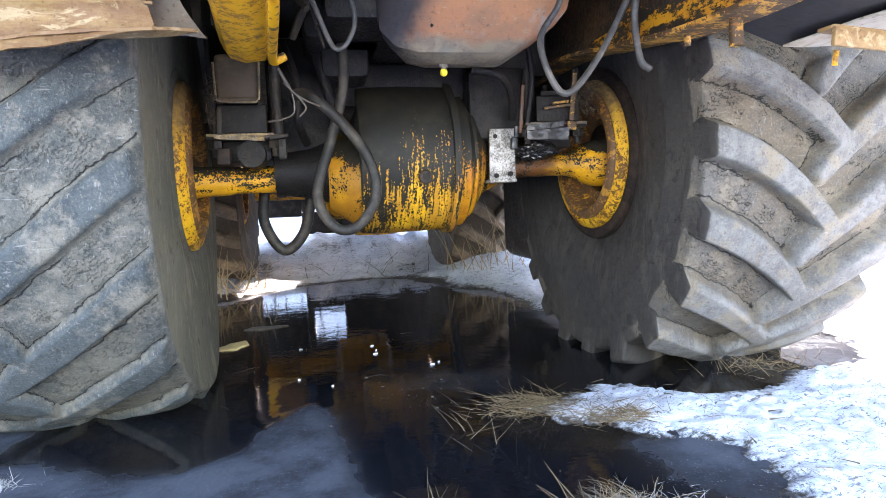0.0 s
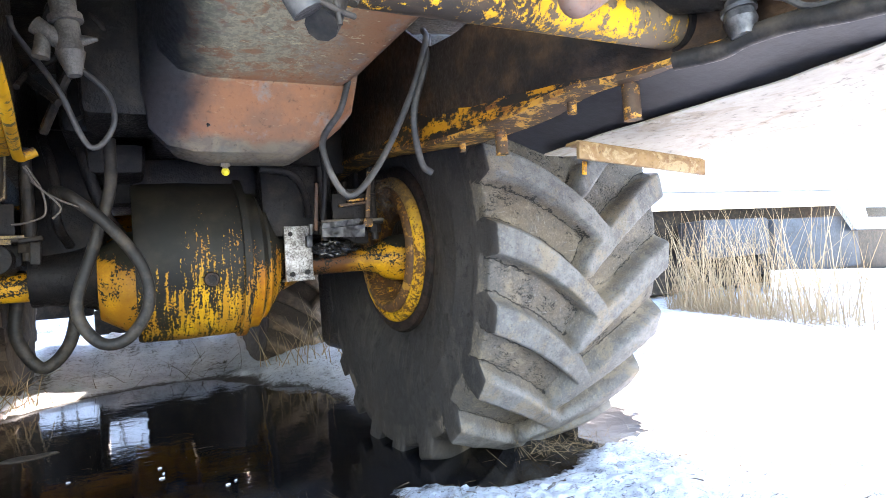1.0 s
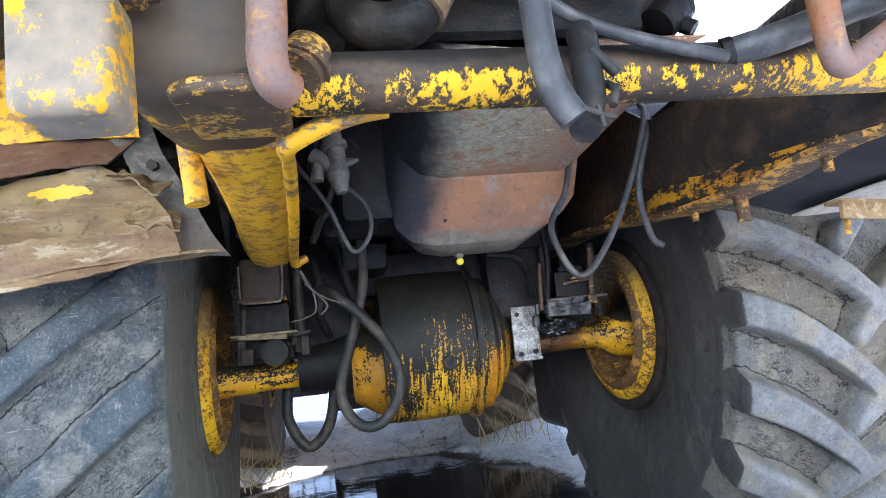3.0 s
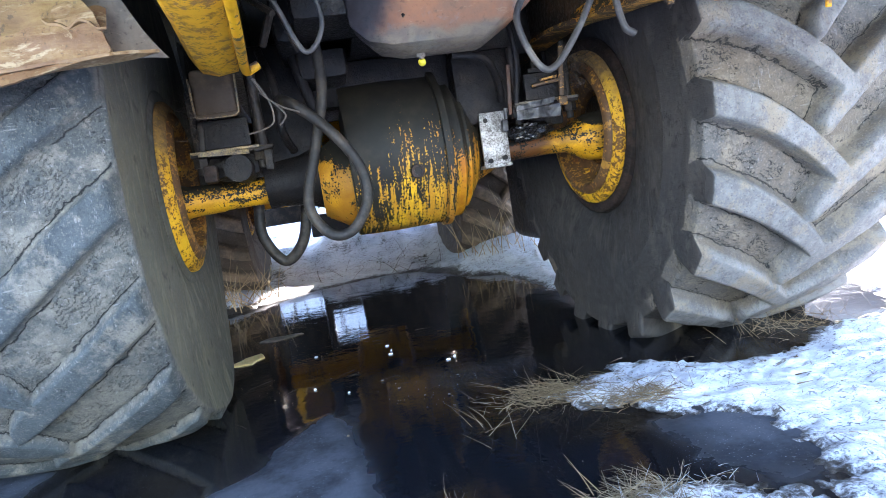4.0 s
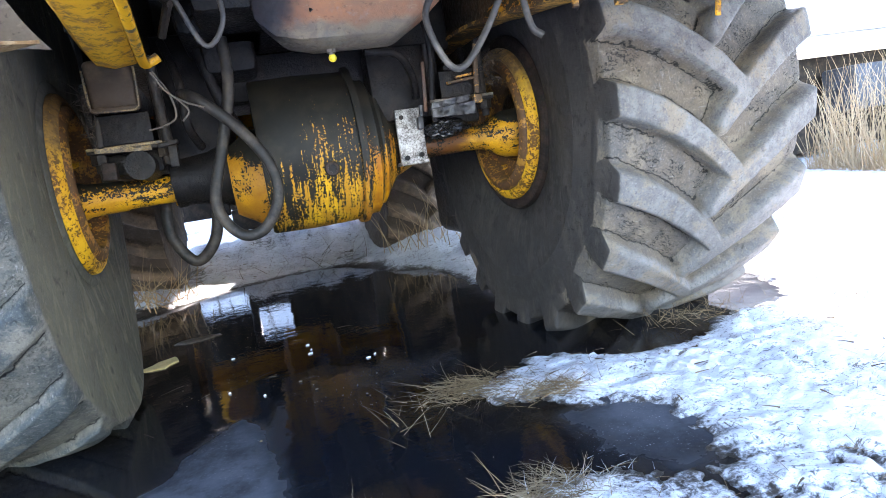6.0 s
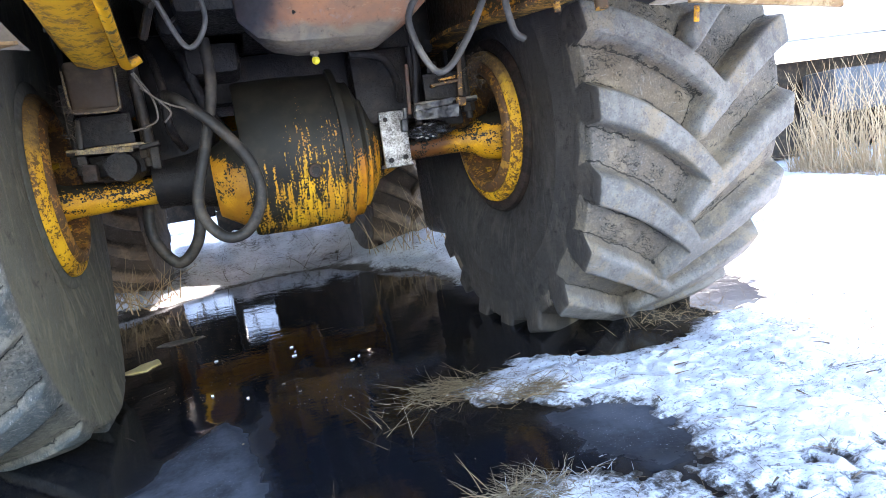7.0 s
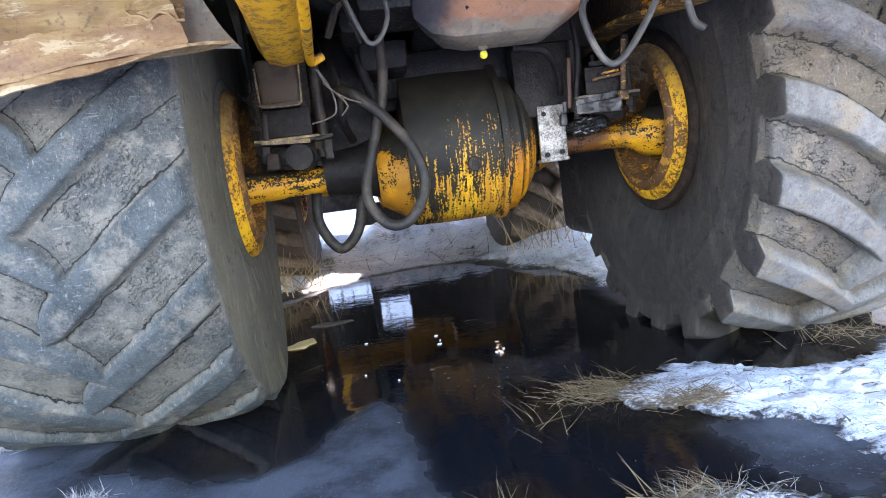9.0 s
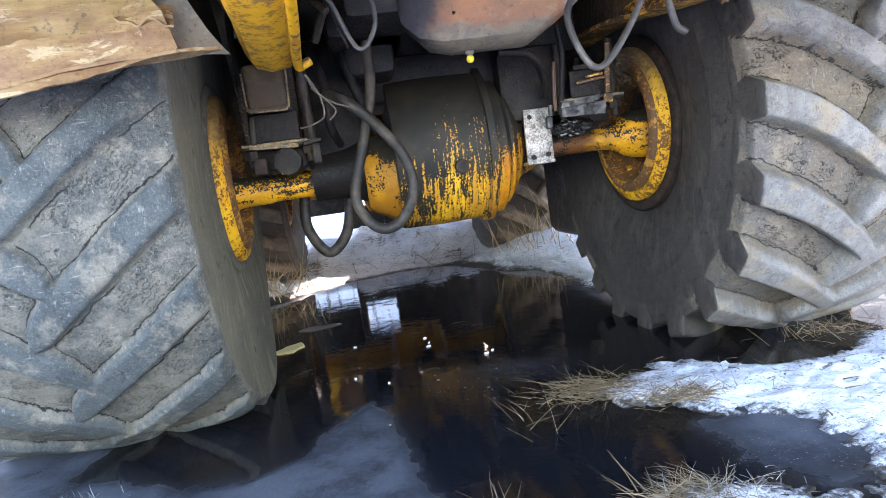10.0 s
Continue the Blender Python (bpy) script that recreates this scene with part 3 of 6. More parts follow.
def rise_at(x, y):
    """How far the snow cover stands free of the puddle here, 0 to 1."""
    d = -inside(PUDDLE, x, y) if -5 < x < 3 and -2.5 < y < 4 else 3.0
    d += 0.06 * noise.noise((x * 4.5, y * 4.5, 0)) + 0.035 * noise.noise((x * 13, y * 13, 3)) + 0.02 * noise.noise((x * 34, y * 34, 8))
    rise = min(1.0, max(0.0, (d + 0.055 + 0.02 * noise.noise((x * 60, y * 60, 5))) / 0.24))
    if -2.5 < x < 0.95 and 1.0 < y < 8:              # half-thawed, icy snow under and behind the tractor, darkened further for its shade
        thaw = 0.84 + 0.35 * noise.noise((x * 1.1, y * 2.2, 6)) + 0.34 * noise.noise((x * 3, y * 10, 2)) + 0.28 * noise.noise((x * 13, y * 22, 5))
        rise *= 1 + (thaw - 1) * min(1.0, max(0.0, (0.95 - x) / 0.5))
        rise = min(1.0, max(0.0, rise))
    if 0.1 < x < 1.6 and -2.2 < y < -1.1:           # trodden slush
        k = max(0.0, 1 - math.hypot((x - 0.72) / 0.62, (y + 1.58) / 0.36))
        rise *= 1 - min(1.0, 1.7 * k) * (0.36 + 0.5 * noise.noise((x * 9, y * 9, 1)) + 0.35 * noise.noise((x * 30, y * 36, 4)))
        rise = min(1.0, max(0.0, rise))
    return rise * rise * (3 - 2 * rise)


def ground_height(x, y, rise):
    h = -0.016 + rise * 0.040
    if abs(x) < 4 and abs(y) < 5:
        crust = noise.voronoi((x * 24 + noise.noise((x * 9, y * 9, 2)), y * 20, 0.0))[0]
        big = noise.voronoi((x * 9, y * 8 + noise.noise((x * 5, y * 5, 7)), 4.0))[0]
        fine_crust = noise.voronoi((x * 48, y * 40 + noise.noise((x * 17, y * 17, 3)), 8.0))[0]
        lumps = 0.016 * (0.45 - crust[0]) + 0.017 * (0.4 - big[0]) + 0.009 * (0.45 - fine_crust[0]) + noise.noise((x * 5, y * 5, 9)) * 0.012
        h += lumps * rise
    if 1.0 < y < 5 and -3 < x < 3:               # an uneven shelf of icy snow that climbs towards the rear wheels
        t = min(1.0, max(0.0, -inside(PUDDLE, x, y) / 1.15))
        h += 0.13 * t * t + 0.012 * t * noise.noise((x * 3, y * 6, 2)) * 2
        for mx in (-1.3, 1.02):
            h += 0.17 * t ** 0.5 * math.exp(-((x - mx) / 0.50) ** 2 - ((y - 2.55) / 0.42) ** 2)
    if 2.9 < y < 6 and -1.2 < x < 1.3:           # a low uneven ridge between the rear wheels
        k = (0.62 + 0.38 * min(1.0, max(0.0, (x + 0.6) / 0.15))) * (0.80 + 0.75 * noise.noise((x * 4.5, 2, 0)))
        h += 0.15 * k * math.exp(-((y - 4.2) / 0.5) ** 2) * min(1.0, max(0.0, (x + 1.2) / 0.3)) * min(1.0, max(0.0, (1.3 - x) / 0.2))
    if y >= 5:
        h += 0.13 * min(1.0, max(0.0, (8 - y) / 3))
    if y > 3.4:                                  # the snow rises gently behind the tractor
        h += 0.055 * min(y - 3.4, 9) * min(1, max(0, (4.6 - x) / 1.4))
    if 6.5 < y < 14.0 and -9 < x < 4.4:           # a ploughed-up bank of snow added to shade the ground, dipped for a sunbeam
        along = min(1, max(0, (3.9 - x) / 1.2)) * min(1, max(0, (x + 9) / 2))
        k = max(0.0, 1 - abs(y - 9.8) / 2.6)
        dip = max(0.0, 1 - abs(x - 0.213 * (y - 2.9) + 0.62) / 0.45)
        h += along * k * k * (3 - 2 * k) * (2.3 + 0.12 * noise.noise((x * 0.9, y * 0.9, 4)) + 0.08 * noise.noise((x * 3, y * 3, 4))) * (1 - 0.40 * dip)
    far = min(1.0, max(0.0, (math.hypot(x, y) - 6) / 30))
    return h + far * (0.35 * noise.noise((x * 0.03, y * 0.03, 0)) + 0.1)


def ground_lines(stretches):
    """Lines at the steps given for stretches near the machine, ever wider ones out to the horizon."""
    inner = []
    for lo, hi, step in stretches:
        inner += list(np.arange(lo, hi - 1e-6, step))
    out, back, grow = [stretches[-1][1]], [], stretches[-1][2]
    while out[-1] < 900:
        grow *= 1.16
        out.append(out[-1] + grow)
    grow, edge = stretches[0][2], stretches[0][0]
    while edge > -900:
        grow *= 1.16
        edge -= grow
        back.append(edge)
    return back[::-1] + inner + out


def grid_mesh(name, xs, ys, height, values, material):
    verts, vals = [], []
    for x in xs:
        for y in ys:
            v = values(x, y)
            vals.append(v)
            verts.append((x, y, height(x, y, v)))
    n = len(ys)
    faces = [(i * n + j, (i + 1) * n + j, (i + 1) * n + j + 1, i * n + j + 1) for i in range(len(xs) - 1) for j in range(n - 1)]
    me = bpy.data.meshes.new(name)
    me.from_pydata(verts, [], faces)
    me.attributes.new("cover", "FLOAT", "POINT").data.foreach_set("value", vals)
    me.materials.append(material)
    me.shade_smooth()
    return new(name, me)


tagged(grid_mesh("ground", ground_lines([(-9.0, -2.0, 0.2), (-2.0, 0.0, 0.04), (0.0, 1.9, 0.0105), (1.9, 4.6, 0.045)]), ground_lines([(-2.4, -1.6, 0.04), (-1.6, -0.15, 0.0105), (-0.15, 3.4, 0.04), (3.4, 14.0, 0.12)]),
                 ground_height, rise_at, M_SNOW), "trampled crusty snow with dark crumbs, thawed round the puddle", "ground", kind="structure")

ICE = [(-0.38, -0.30), (-0.31, -0.43), (-0.27, -0.71), (-0.24, -0.93), (-0.20, -1.10), (-0.20, -1.6), (-4.3, -1.6), (-4.3, 1.3), (-1.15, 1.0), (-1.18, -0.30), (-1.22, -0.52), (-1.08, -0.58), (-0.89, -0.69), (-0.70, -0.745), (-0.60, -0.68), (-0.53, -0.58), (-0.46, -0.44)]
POCKET = [(0.46, -0.90), (0.60, -0.86), (0.74, -1.02), (0.70, -1.26), (0.50, -1.22), (0.44, -1.10)]


def frost_at(x, y):
    wob = 0.05 * noise.noise((x * 7, y * 7, 1)) + 0.03 * noise.noise((x * 25, y * 25, 4))
    a = min(1, max(0, (inside(ICE, x, y) + 0.6 * wob) / 0.06 + 0.3))
    b = min(1, max(0, (inside(POCKET, x, y) + wob) / 0.10 + 0.4))
    c = 0.36 * min(1, max(0, 1 - math.hypot((x - 0.12) / 0.34, (y + 0.22) / 0.20) + 5 * wob))
    return max(a, b, c)


tagged(grid_mesh("water", list(np.arange(-4.5, 2.21, 0.035)), list(np.arange(-2.0, 3.3, 0.03)), lambda x, y, v: 0.004 * v, frost_at, M_WATER),
       "black oily meltwater puddle with bluish frosted ice", "puddle", kind="structure")

# ---- the tractor ----
AXLE_Z = 0.79
tractor = thing("tractor", "old yellow heavy wheeled tractor, greasy underneath, standing in a puddle", "tractor", (0, 0, 0))


def tyre_mesh(name, lug, seed, around, material, count, inner, outer, lean, wide, half=0.345, worn=False, ground=-0.02, bulge=0.09):
    """A big tractor tyre about the x axis at the origin, inner side towards -x. count lugs stand on each side in a chevron;
    inner, outer: (how far the lugs of a side reach over the middle line, their turn in degrees); lean: (slope, bend)."""
    wider = half - 0.345
    ribs = [(-0.360 + 0.012 * (r - 0.60) / 0.1 - (0.0035 if k % 2 else 0.0), r) for k, r in enumerate(np.arange(0.60, 0.692, 0.0085))]
    side_in = [(-0.275, 0.325), (-0.305, 0.345), (-0.322, 0.37), (-0.335, 0.41), (-0.345, 0.455), (-0.352, 0.50), (-0.357, 0.55)] + ribs + [(-0.354, 0.70), (-0.353, 0.712), (-0.352, 0.725), (-0.350, 0.738), (-0.348, 0.752), (-0.346, 0.765)]
    side_in = [(a - wider * min(1.0, max(0.0, (r - 0.34) / 0.2)), r) for a, r in side_in]
    if worn:
        side_in = [(-0.352 - 0.033 * min(1.0, (r - 0.30) / 0.14) ** 0.5 - 0.008 * math.sin((r - 0.30) * 6), r - 0.012 if r < 0.36 else r) for a, r in side_in]
    tread = [(a, 0.812 - 0.035 * (abs(a) / half) ** 2.6) for a in np.linspace(-half, half, 100)]
    profile = side_in + tread + [(-a, r) for a, r in side_in[::-1]]
    th = np.linspace(0, 2 * np.pi, around, endpoint=False)
    verts = np.zeros((len(profile), around, 3))
    lug_of, edge_of, side_of = (np.zeros((len(profile), around)) for _ in range(3))
    pitch = 2 * np.pi / count
    chips = np.array([noise.noise((math.cos(t) * 9, math.sin(t) * 9, seed)) for t in th])
    for i, (a, r) in enumerate(profile):
        on_tread = len(side_in) <= i < len(side_in) + len(tread)
        past = 0.0 if on_tread else 0.777 - r          # how far down the shoulder
        height, edge = np.zeros(around), np.full(around, 0.2)
        if r > 0.70:
            for s, (reach, turn) in ((-1, inner), (1, outer)):
                w = a * s + reach
                if w < -0.02:
                    continue
                run = lean[0] * max(0.0, w) - lean[1] * max(0.0, w) ** 2 * (1 if lean[0] > 0 else -1)
                u = (th - run / 0.85 - radians(turn) + 0.5 * pitch) % pitch - 0.5 * pitch
                above = u > 0
                u = np.abs(u) * 0.85 + 0.004 * chips
                broad = wide[0] + wide[1] * min(1, max(0, w) / 0.35)
                tip = min(1.0, max(0.0, w) / (0.055 if worn else 0.03))
                broad *= math.sqrt(1 - (1 - tip) ** 2) if worn else 0.55 + 0.45 * tip
                if not worn:                           # rounded lug ends on the shoulder
                    broad *= math.sqrt(max(0.0, 1 - (past / 0.066) ** 2))
                ends = min(1, max(0, w / 0.015))
                low_end = min(1, max(0, (half + reach - 0.004 - w) / 0.02)) if worn else 1.0
                prof = np.clip((broad - u) / (0.022 if worn else np.where(above, 0.034, 0.012)), 0, 1)
                prof = prof * prof * (3 - 2 * prof)
                height = np.maximum(height, prof * ends * low_end)
                if low_end > 0:
                    edge = np.minimum(edge, np.maximum(u - broad, -w))
            if past:
                height = height * max(0.0, min(1.0, (r - 0.705) / 0.05))
        inward = half - abs(a) if on_tread else -past
        if worn:
            side_of[i] = min(1, max(0, (0.004 - inward) / 0.024))
        else:                                          # lug ends painted dark for their shade, the dusty valleys run on over the shoulder
            end_wall = min(1, max(0, (0.002 - inward) / 0.008))
            gap_wall = np.clip((-0.040 - inward - 0.02 * chips) / 0.02, 0, 1)
            near = np.clip(1 - edge / 0.006, 0, 1)
            side_of[i] = gap_wall + (end_wall - gap_wall) * near
            if a < -0.15:                              # inner edge wet from the water, with shade painted in too
                side_of[i] = np.maximum(side_of[i], np.clip((-0.66 - 0.80 * np.sin(th)) / 0.06, 0, 1) * min(1, (-0.15 - a) / 0.1))
            elif a < 0.25:
                # shade of the lower lugs put into the colour further across the tread
                side_of[i] = np.maximum(side_of[i], 0.55 * np.clip((-0.60 - 0.80 * np.sin(th) + 0.05 * chips) / 0.10, 0, 1) * min(1, (0.25 - a) / 0.3))
        lug_of[i], edge_of[i] = height, edge + (0.2 if past > 0.03 else 0.0)
        wobble = np.array([noise.noise((a * 6 + seed, math.cos(t) * 5, math.sin(t) * 5)) + 0.5 * noise.noise((a * 19 + seed, math.cos(t) * 16, math.sin(t) * 16)) for t in th]) * 0.005
        rr = r + lug * height - 0.004 * np.exp(-((edge - 0.004) / 0.005) ** 2) + wobble * (1 if r > 0.7 else 0.3)
        out = 0.005 * height * (1 if past and not worn else 0)
        y, z = -rr * np.cos(th), rr * np.sin(th)
        low = np.clip((-z - 0.45) / 0.4, 0, 1)
        if worn:                                       # half flat, spread over the ground
            y = y * (1 + 0.20 * low * low)
        ax = (a + np.sign(a) * out) * (1 + bulge * low * low) if r > 0.4 else np.full(around, a)
        z = np.maximum(z, ground - AXLE_Z)
        verts[i, :, 0], verts[i, :, 1], verts[i, :, 2] = ax, y, z
    n = len(profile)
    faces = [(i * around + k, i * around + (k + 1) % around, (i + 1) * around + (k + 1) % around, (i + 1) * around + k) for i in range(n - 1) for k in range(around)]
    me = bpy.data.meshes.new(name)
    me.from_pydata(verts.reshape(-1, 3).tolist(), [], faces)
    for key, vals in (("lug", lug_of), ("edge", edge_of), ("side", side_of)):
        me.attributes.new(key, "FLOAT", "POINT").data.foreach_set("value", vals.ravel())
    me.materials.append(material)
    me.shade_smooth()
    return me


# the rim stands proud of the tyre as a stepped ring, with a sunk dish inside it
RIM_IN = [(0.016, 0.296), (0.004, 0.299), (-0.008, 0.296), (-0.012, 0.290), (-0.020, 0.283), (-0.026, 0.268), (-0.024, 0.262), (-0.020, 0.258)]
DISH = [(-0.020, 0.259), (-0.030, 0.254), (-0.038, 0.238), (-0.040, 0.226), (-0.034, 0.216), (-0.018, 0.212), (0.020, 0.205), (0.034, 0.190), (0.040, 0.165), (0.052, 0.150), (0.10, 0.142), (0.12, 0.02)]
LOCK = [(0.012, 0.292), (0.004, 0.304), (0.002, 0.320), (0.010, 0.336), (0.03, 0.345), (0.08, 0.340), (0.08, 0.28)]
RIM_OUT = [(0.06, 0.290), (0.58, 0.345), (0.60, 0.375), (0.61, 0.38), (0.59, 0.33), (0.3, 0.30), (0.2, 0.12), (0.2, 0.02)]


def wheel(x, y, turned, tyre_me, rim_at, yaw=0.0, label="", lock=M_LOCK):
    """A wheel at x, y; turned: its inner side looks towards +x; rim_at: how far the rim's inner flange lies from the wheel's middle."""
    w = new("wheel")
    w.empty_display_size = 0.1
    w.parent = tractor
    w.matrix_basis = pose(x, y, AXLE_Z + 0.008, 0, 0, (180 if turned else 0) + yaw)
    if label:
        w["label"] = label
    t = new("tyre", tyre_me)
    t.parent = w
    at = (-rim_at, 0, 0)
    bm = bmesh.new()
    lathe(bm, RIM_IN, at, 72)
    lathe(bm, RIM_OUT, at, 72)
    part("rim", bm, M_RIM, w)
    bm = bmesh.new()
    lathe(bm, DISH, at, 72)
    part("dish", bm, M_DISH, w, "grimy brown dish with remains of yellow")
    bm = bmesh.new()
    lathe(bm, LOCK, at, 72)
    part("lock_ring", bm, lock, w, "rusty lock ring")
    bm = bmesh.new()
    lathe(bm, [(0.12, 0.02), (0.045, 0.02), (0.045, 0.10), (0.055, 0.122), (0.085, 0.130), (0.115, 0.132)], at, 48)
    part("brake_drum", bm, M_BLACK2, w, "rusty dark brake drum")
    for k in range(10):
        a = 2 * math.pi * (k + 0.3) / 10
        bm = bmesh.new()
        c = Vector((0.055 - rim_at, 0.190 * math.cos(a), 0.190 * math.sin(a)))
        rod(bm, c, c - Vector((0.045, 0, 0)), 0.011, n=6)
        part("wheel_bolt", bm, M_RIM, w)
    return w


tyre_left = tyre_mesh("worn_tyre", 0.024, 3.0, 960, M_RUBBER_DUSTY, 18, (0.035, 186.7), (0.075, 177.3), (-0.92, 0.15), (0.064, 0.006), 0.385, True, bulge=0.13)
tyre_right = tyre_mesh("lugged_tyre", 0.060, 11.0, 840, M_RUBBER_PALE, 21, (0.08, -4.0), (0.06, 7.6), (1.02, 0.75), (0.056, 0.010), 0.355)
tyre_rear = tyre_mesh("rear_tyre", 0.05, 20.0, 420, M_RUBBER_MUD, 21, (0.08, 3.0), (0.06, 11.0), (1.02, 0.75), (0.056, 0.010), 0.355)
wheel(-1.14, 0, True, tyre_left, 0.386, 3.5, "wheel with a worn grey low-lugged tyre and yellow rim", M_RUBBER_RING)
wheel(1.115, 0.07, False, tyre_right, 0.33, 2, "wheel with a pale cracked chevron-lugged tyre and yellow rim")
wheel(-1.27, 3.2, True, tyre_rear, 0.30, 0, "muddy rear wheel")
wheel(1.095, 3.2, False, tyre_rear, 0.30, 0, "muddy rear wheel")

# front axle
axle = new("front_axle")
axle.parent = tractor
bm = bmesh.new()
lathe(bm, [(-0.165, 0.10), (-0.165, 0.262), (-0.155, 0.268), (-0.02, 0.272), (0.148, 0.268), (0.150, 0.282), (0.172, 0.282), (0.174, 0.262), (0.176, 0.10)], (0, 0, 0.80), 96)
part("differential_drum", bm, M_DRUM, axle, "grease-black drum with streaks of yellow paint")
bm = bmesh.new()
lathe(bm, [(0.172, 0.255), (0.20, 0.245), (0.215, 0.246), (0.235, 0.215), (0.245, 0.216), (0.30, 0.13), (0.42, 0.075), (0.43, 0.02)], (0, 0, 0.79), 64)
part("gear_housing", bm, M_CONE, axle, "ribbed conical housing with dull yellow paint")
bm = bmesh.new()
lathe(bm, [(-0.16, 0.17), (-0.19, 0.165), (-0.27, 0.115), (-0.275, 0.02)], (0, -0.02, 0.735), 64)
part("gear_housing", bm, M_CONE_LEFT, axle)
bm = bmesh.new()
lathe(bm, [(-0.27, 0.115), (-0.33, 0.095), (-0.42, 0.085), (-0.43, 0.09), (-0.455, 0.09), (-0.455, 0.02)], (0, 0, 0.765), 48)
part("axle_sleeve", bm, M_BLACK, axle, "greasy black axle sleeve")
for s in (-1, 1):
    bm = bmesh.new()
    z0 = 0.742 if s < 0 else 0.762
    prof = [(0.40, 0.02), (0.40, 0.048), (0.52, 0.045), (0.60, 0.043), (0.65, 0.046), (0.69, 0.058), (0.72, 0.076), (0.75, 0.088), (0.82, 0.095), (0.83, 0.02)]
    if s < 0:
        prof = [(0.40, 0.02), (0.40, 0.050), (0.41, 0.050), (0.42, 0.046), (0.60, 0.046), (0.61, 0.050), (0.66, 0.052), (0.72, 0.054), (0.76, 0.070), (0.82, 0.080), (0.83, 0.02)]
    lathe(bm, [(s * x, r) for x, r in prof], (0, -0.02, z0), 48)
    part("axle_tube", bm, M_TUBE if s < 0 else M_TUBE_RUST, axle, "yellow axle tube flaring into the hub")
bm = bmesh.new()
rod(bm, (0.045, -0.262, 0.722), (0.045, -0.282, 0.722), 0.020, n=20)
rod(bm, (0.045, -0.28, 0.722), (0.045, -0.288, 0.722), 0.013, n=6)
plug = part("filler_plug", bm, M_BLACK, axle)
bm = bmesh.new()
lathe(bm, [(-0.006, 0.014), (-0.006, 0.021), (0.004, 0.024), (0.008, 0.021), (0.008, 0.014)], (0, 0, 0), 28, True)
bm.transform(pose(0.045, -0.284, 0.722, 0, 0, 90))
part("plug_collar", bm, M_LOCK, plug, "rusty collar")
bm = bmesh.new()
box(bm, (0.350, -0.155, 0.795), (0.098, 0.016, 0.19), (4, 0, 2), 0.004)
box(bm, (0.350, -0.10, 0.703), (0.10, 0.12, 0.012), (0, 0, 2), 0.003)
box(bm, (0.350, -0.10, 0.885), (0.10, 0.12, 0.012), (0, 0, 2), 0.003)
bracket = part("bracket", bm, M_ALU, axle, "scraped bare metal bracket plate with bolt holes")
for bx, bz in ((0.322, 0.722), (0.376, 0.727), (0.322, 0.862)):
    bm = bmesh.new()
    rod(bm, (bx, -0.15, bz), (bx, -0.172, bz), 0.009, n=6)
    part("bolt", bm, M_BLACK, bracket)

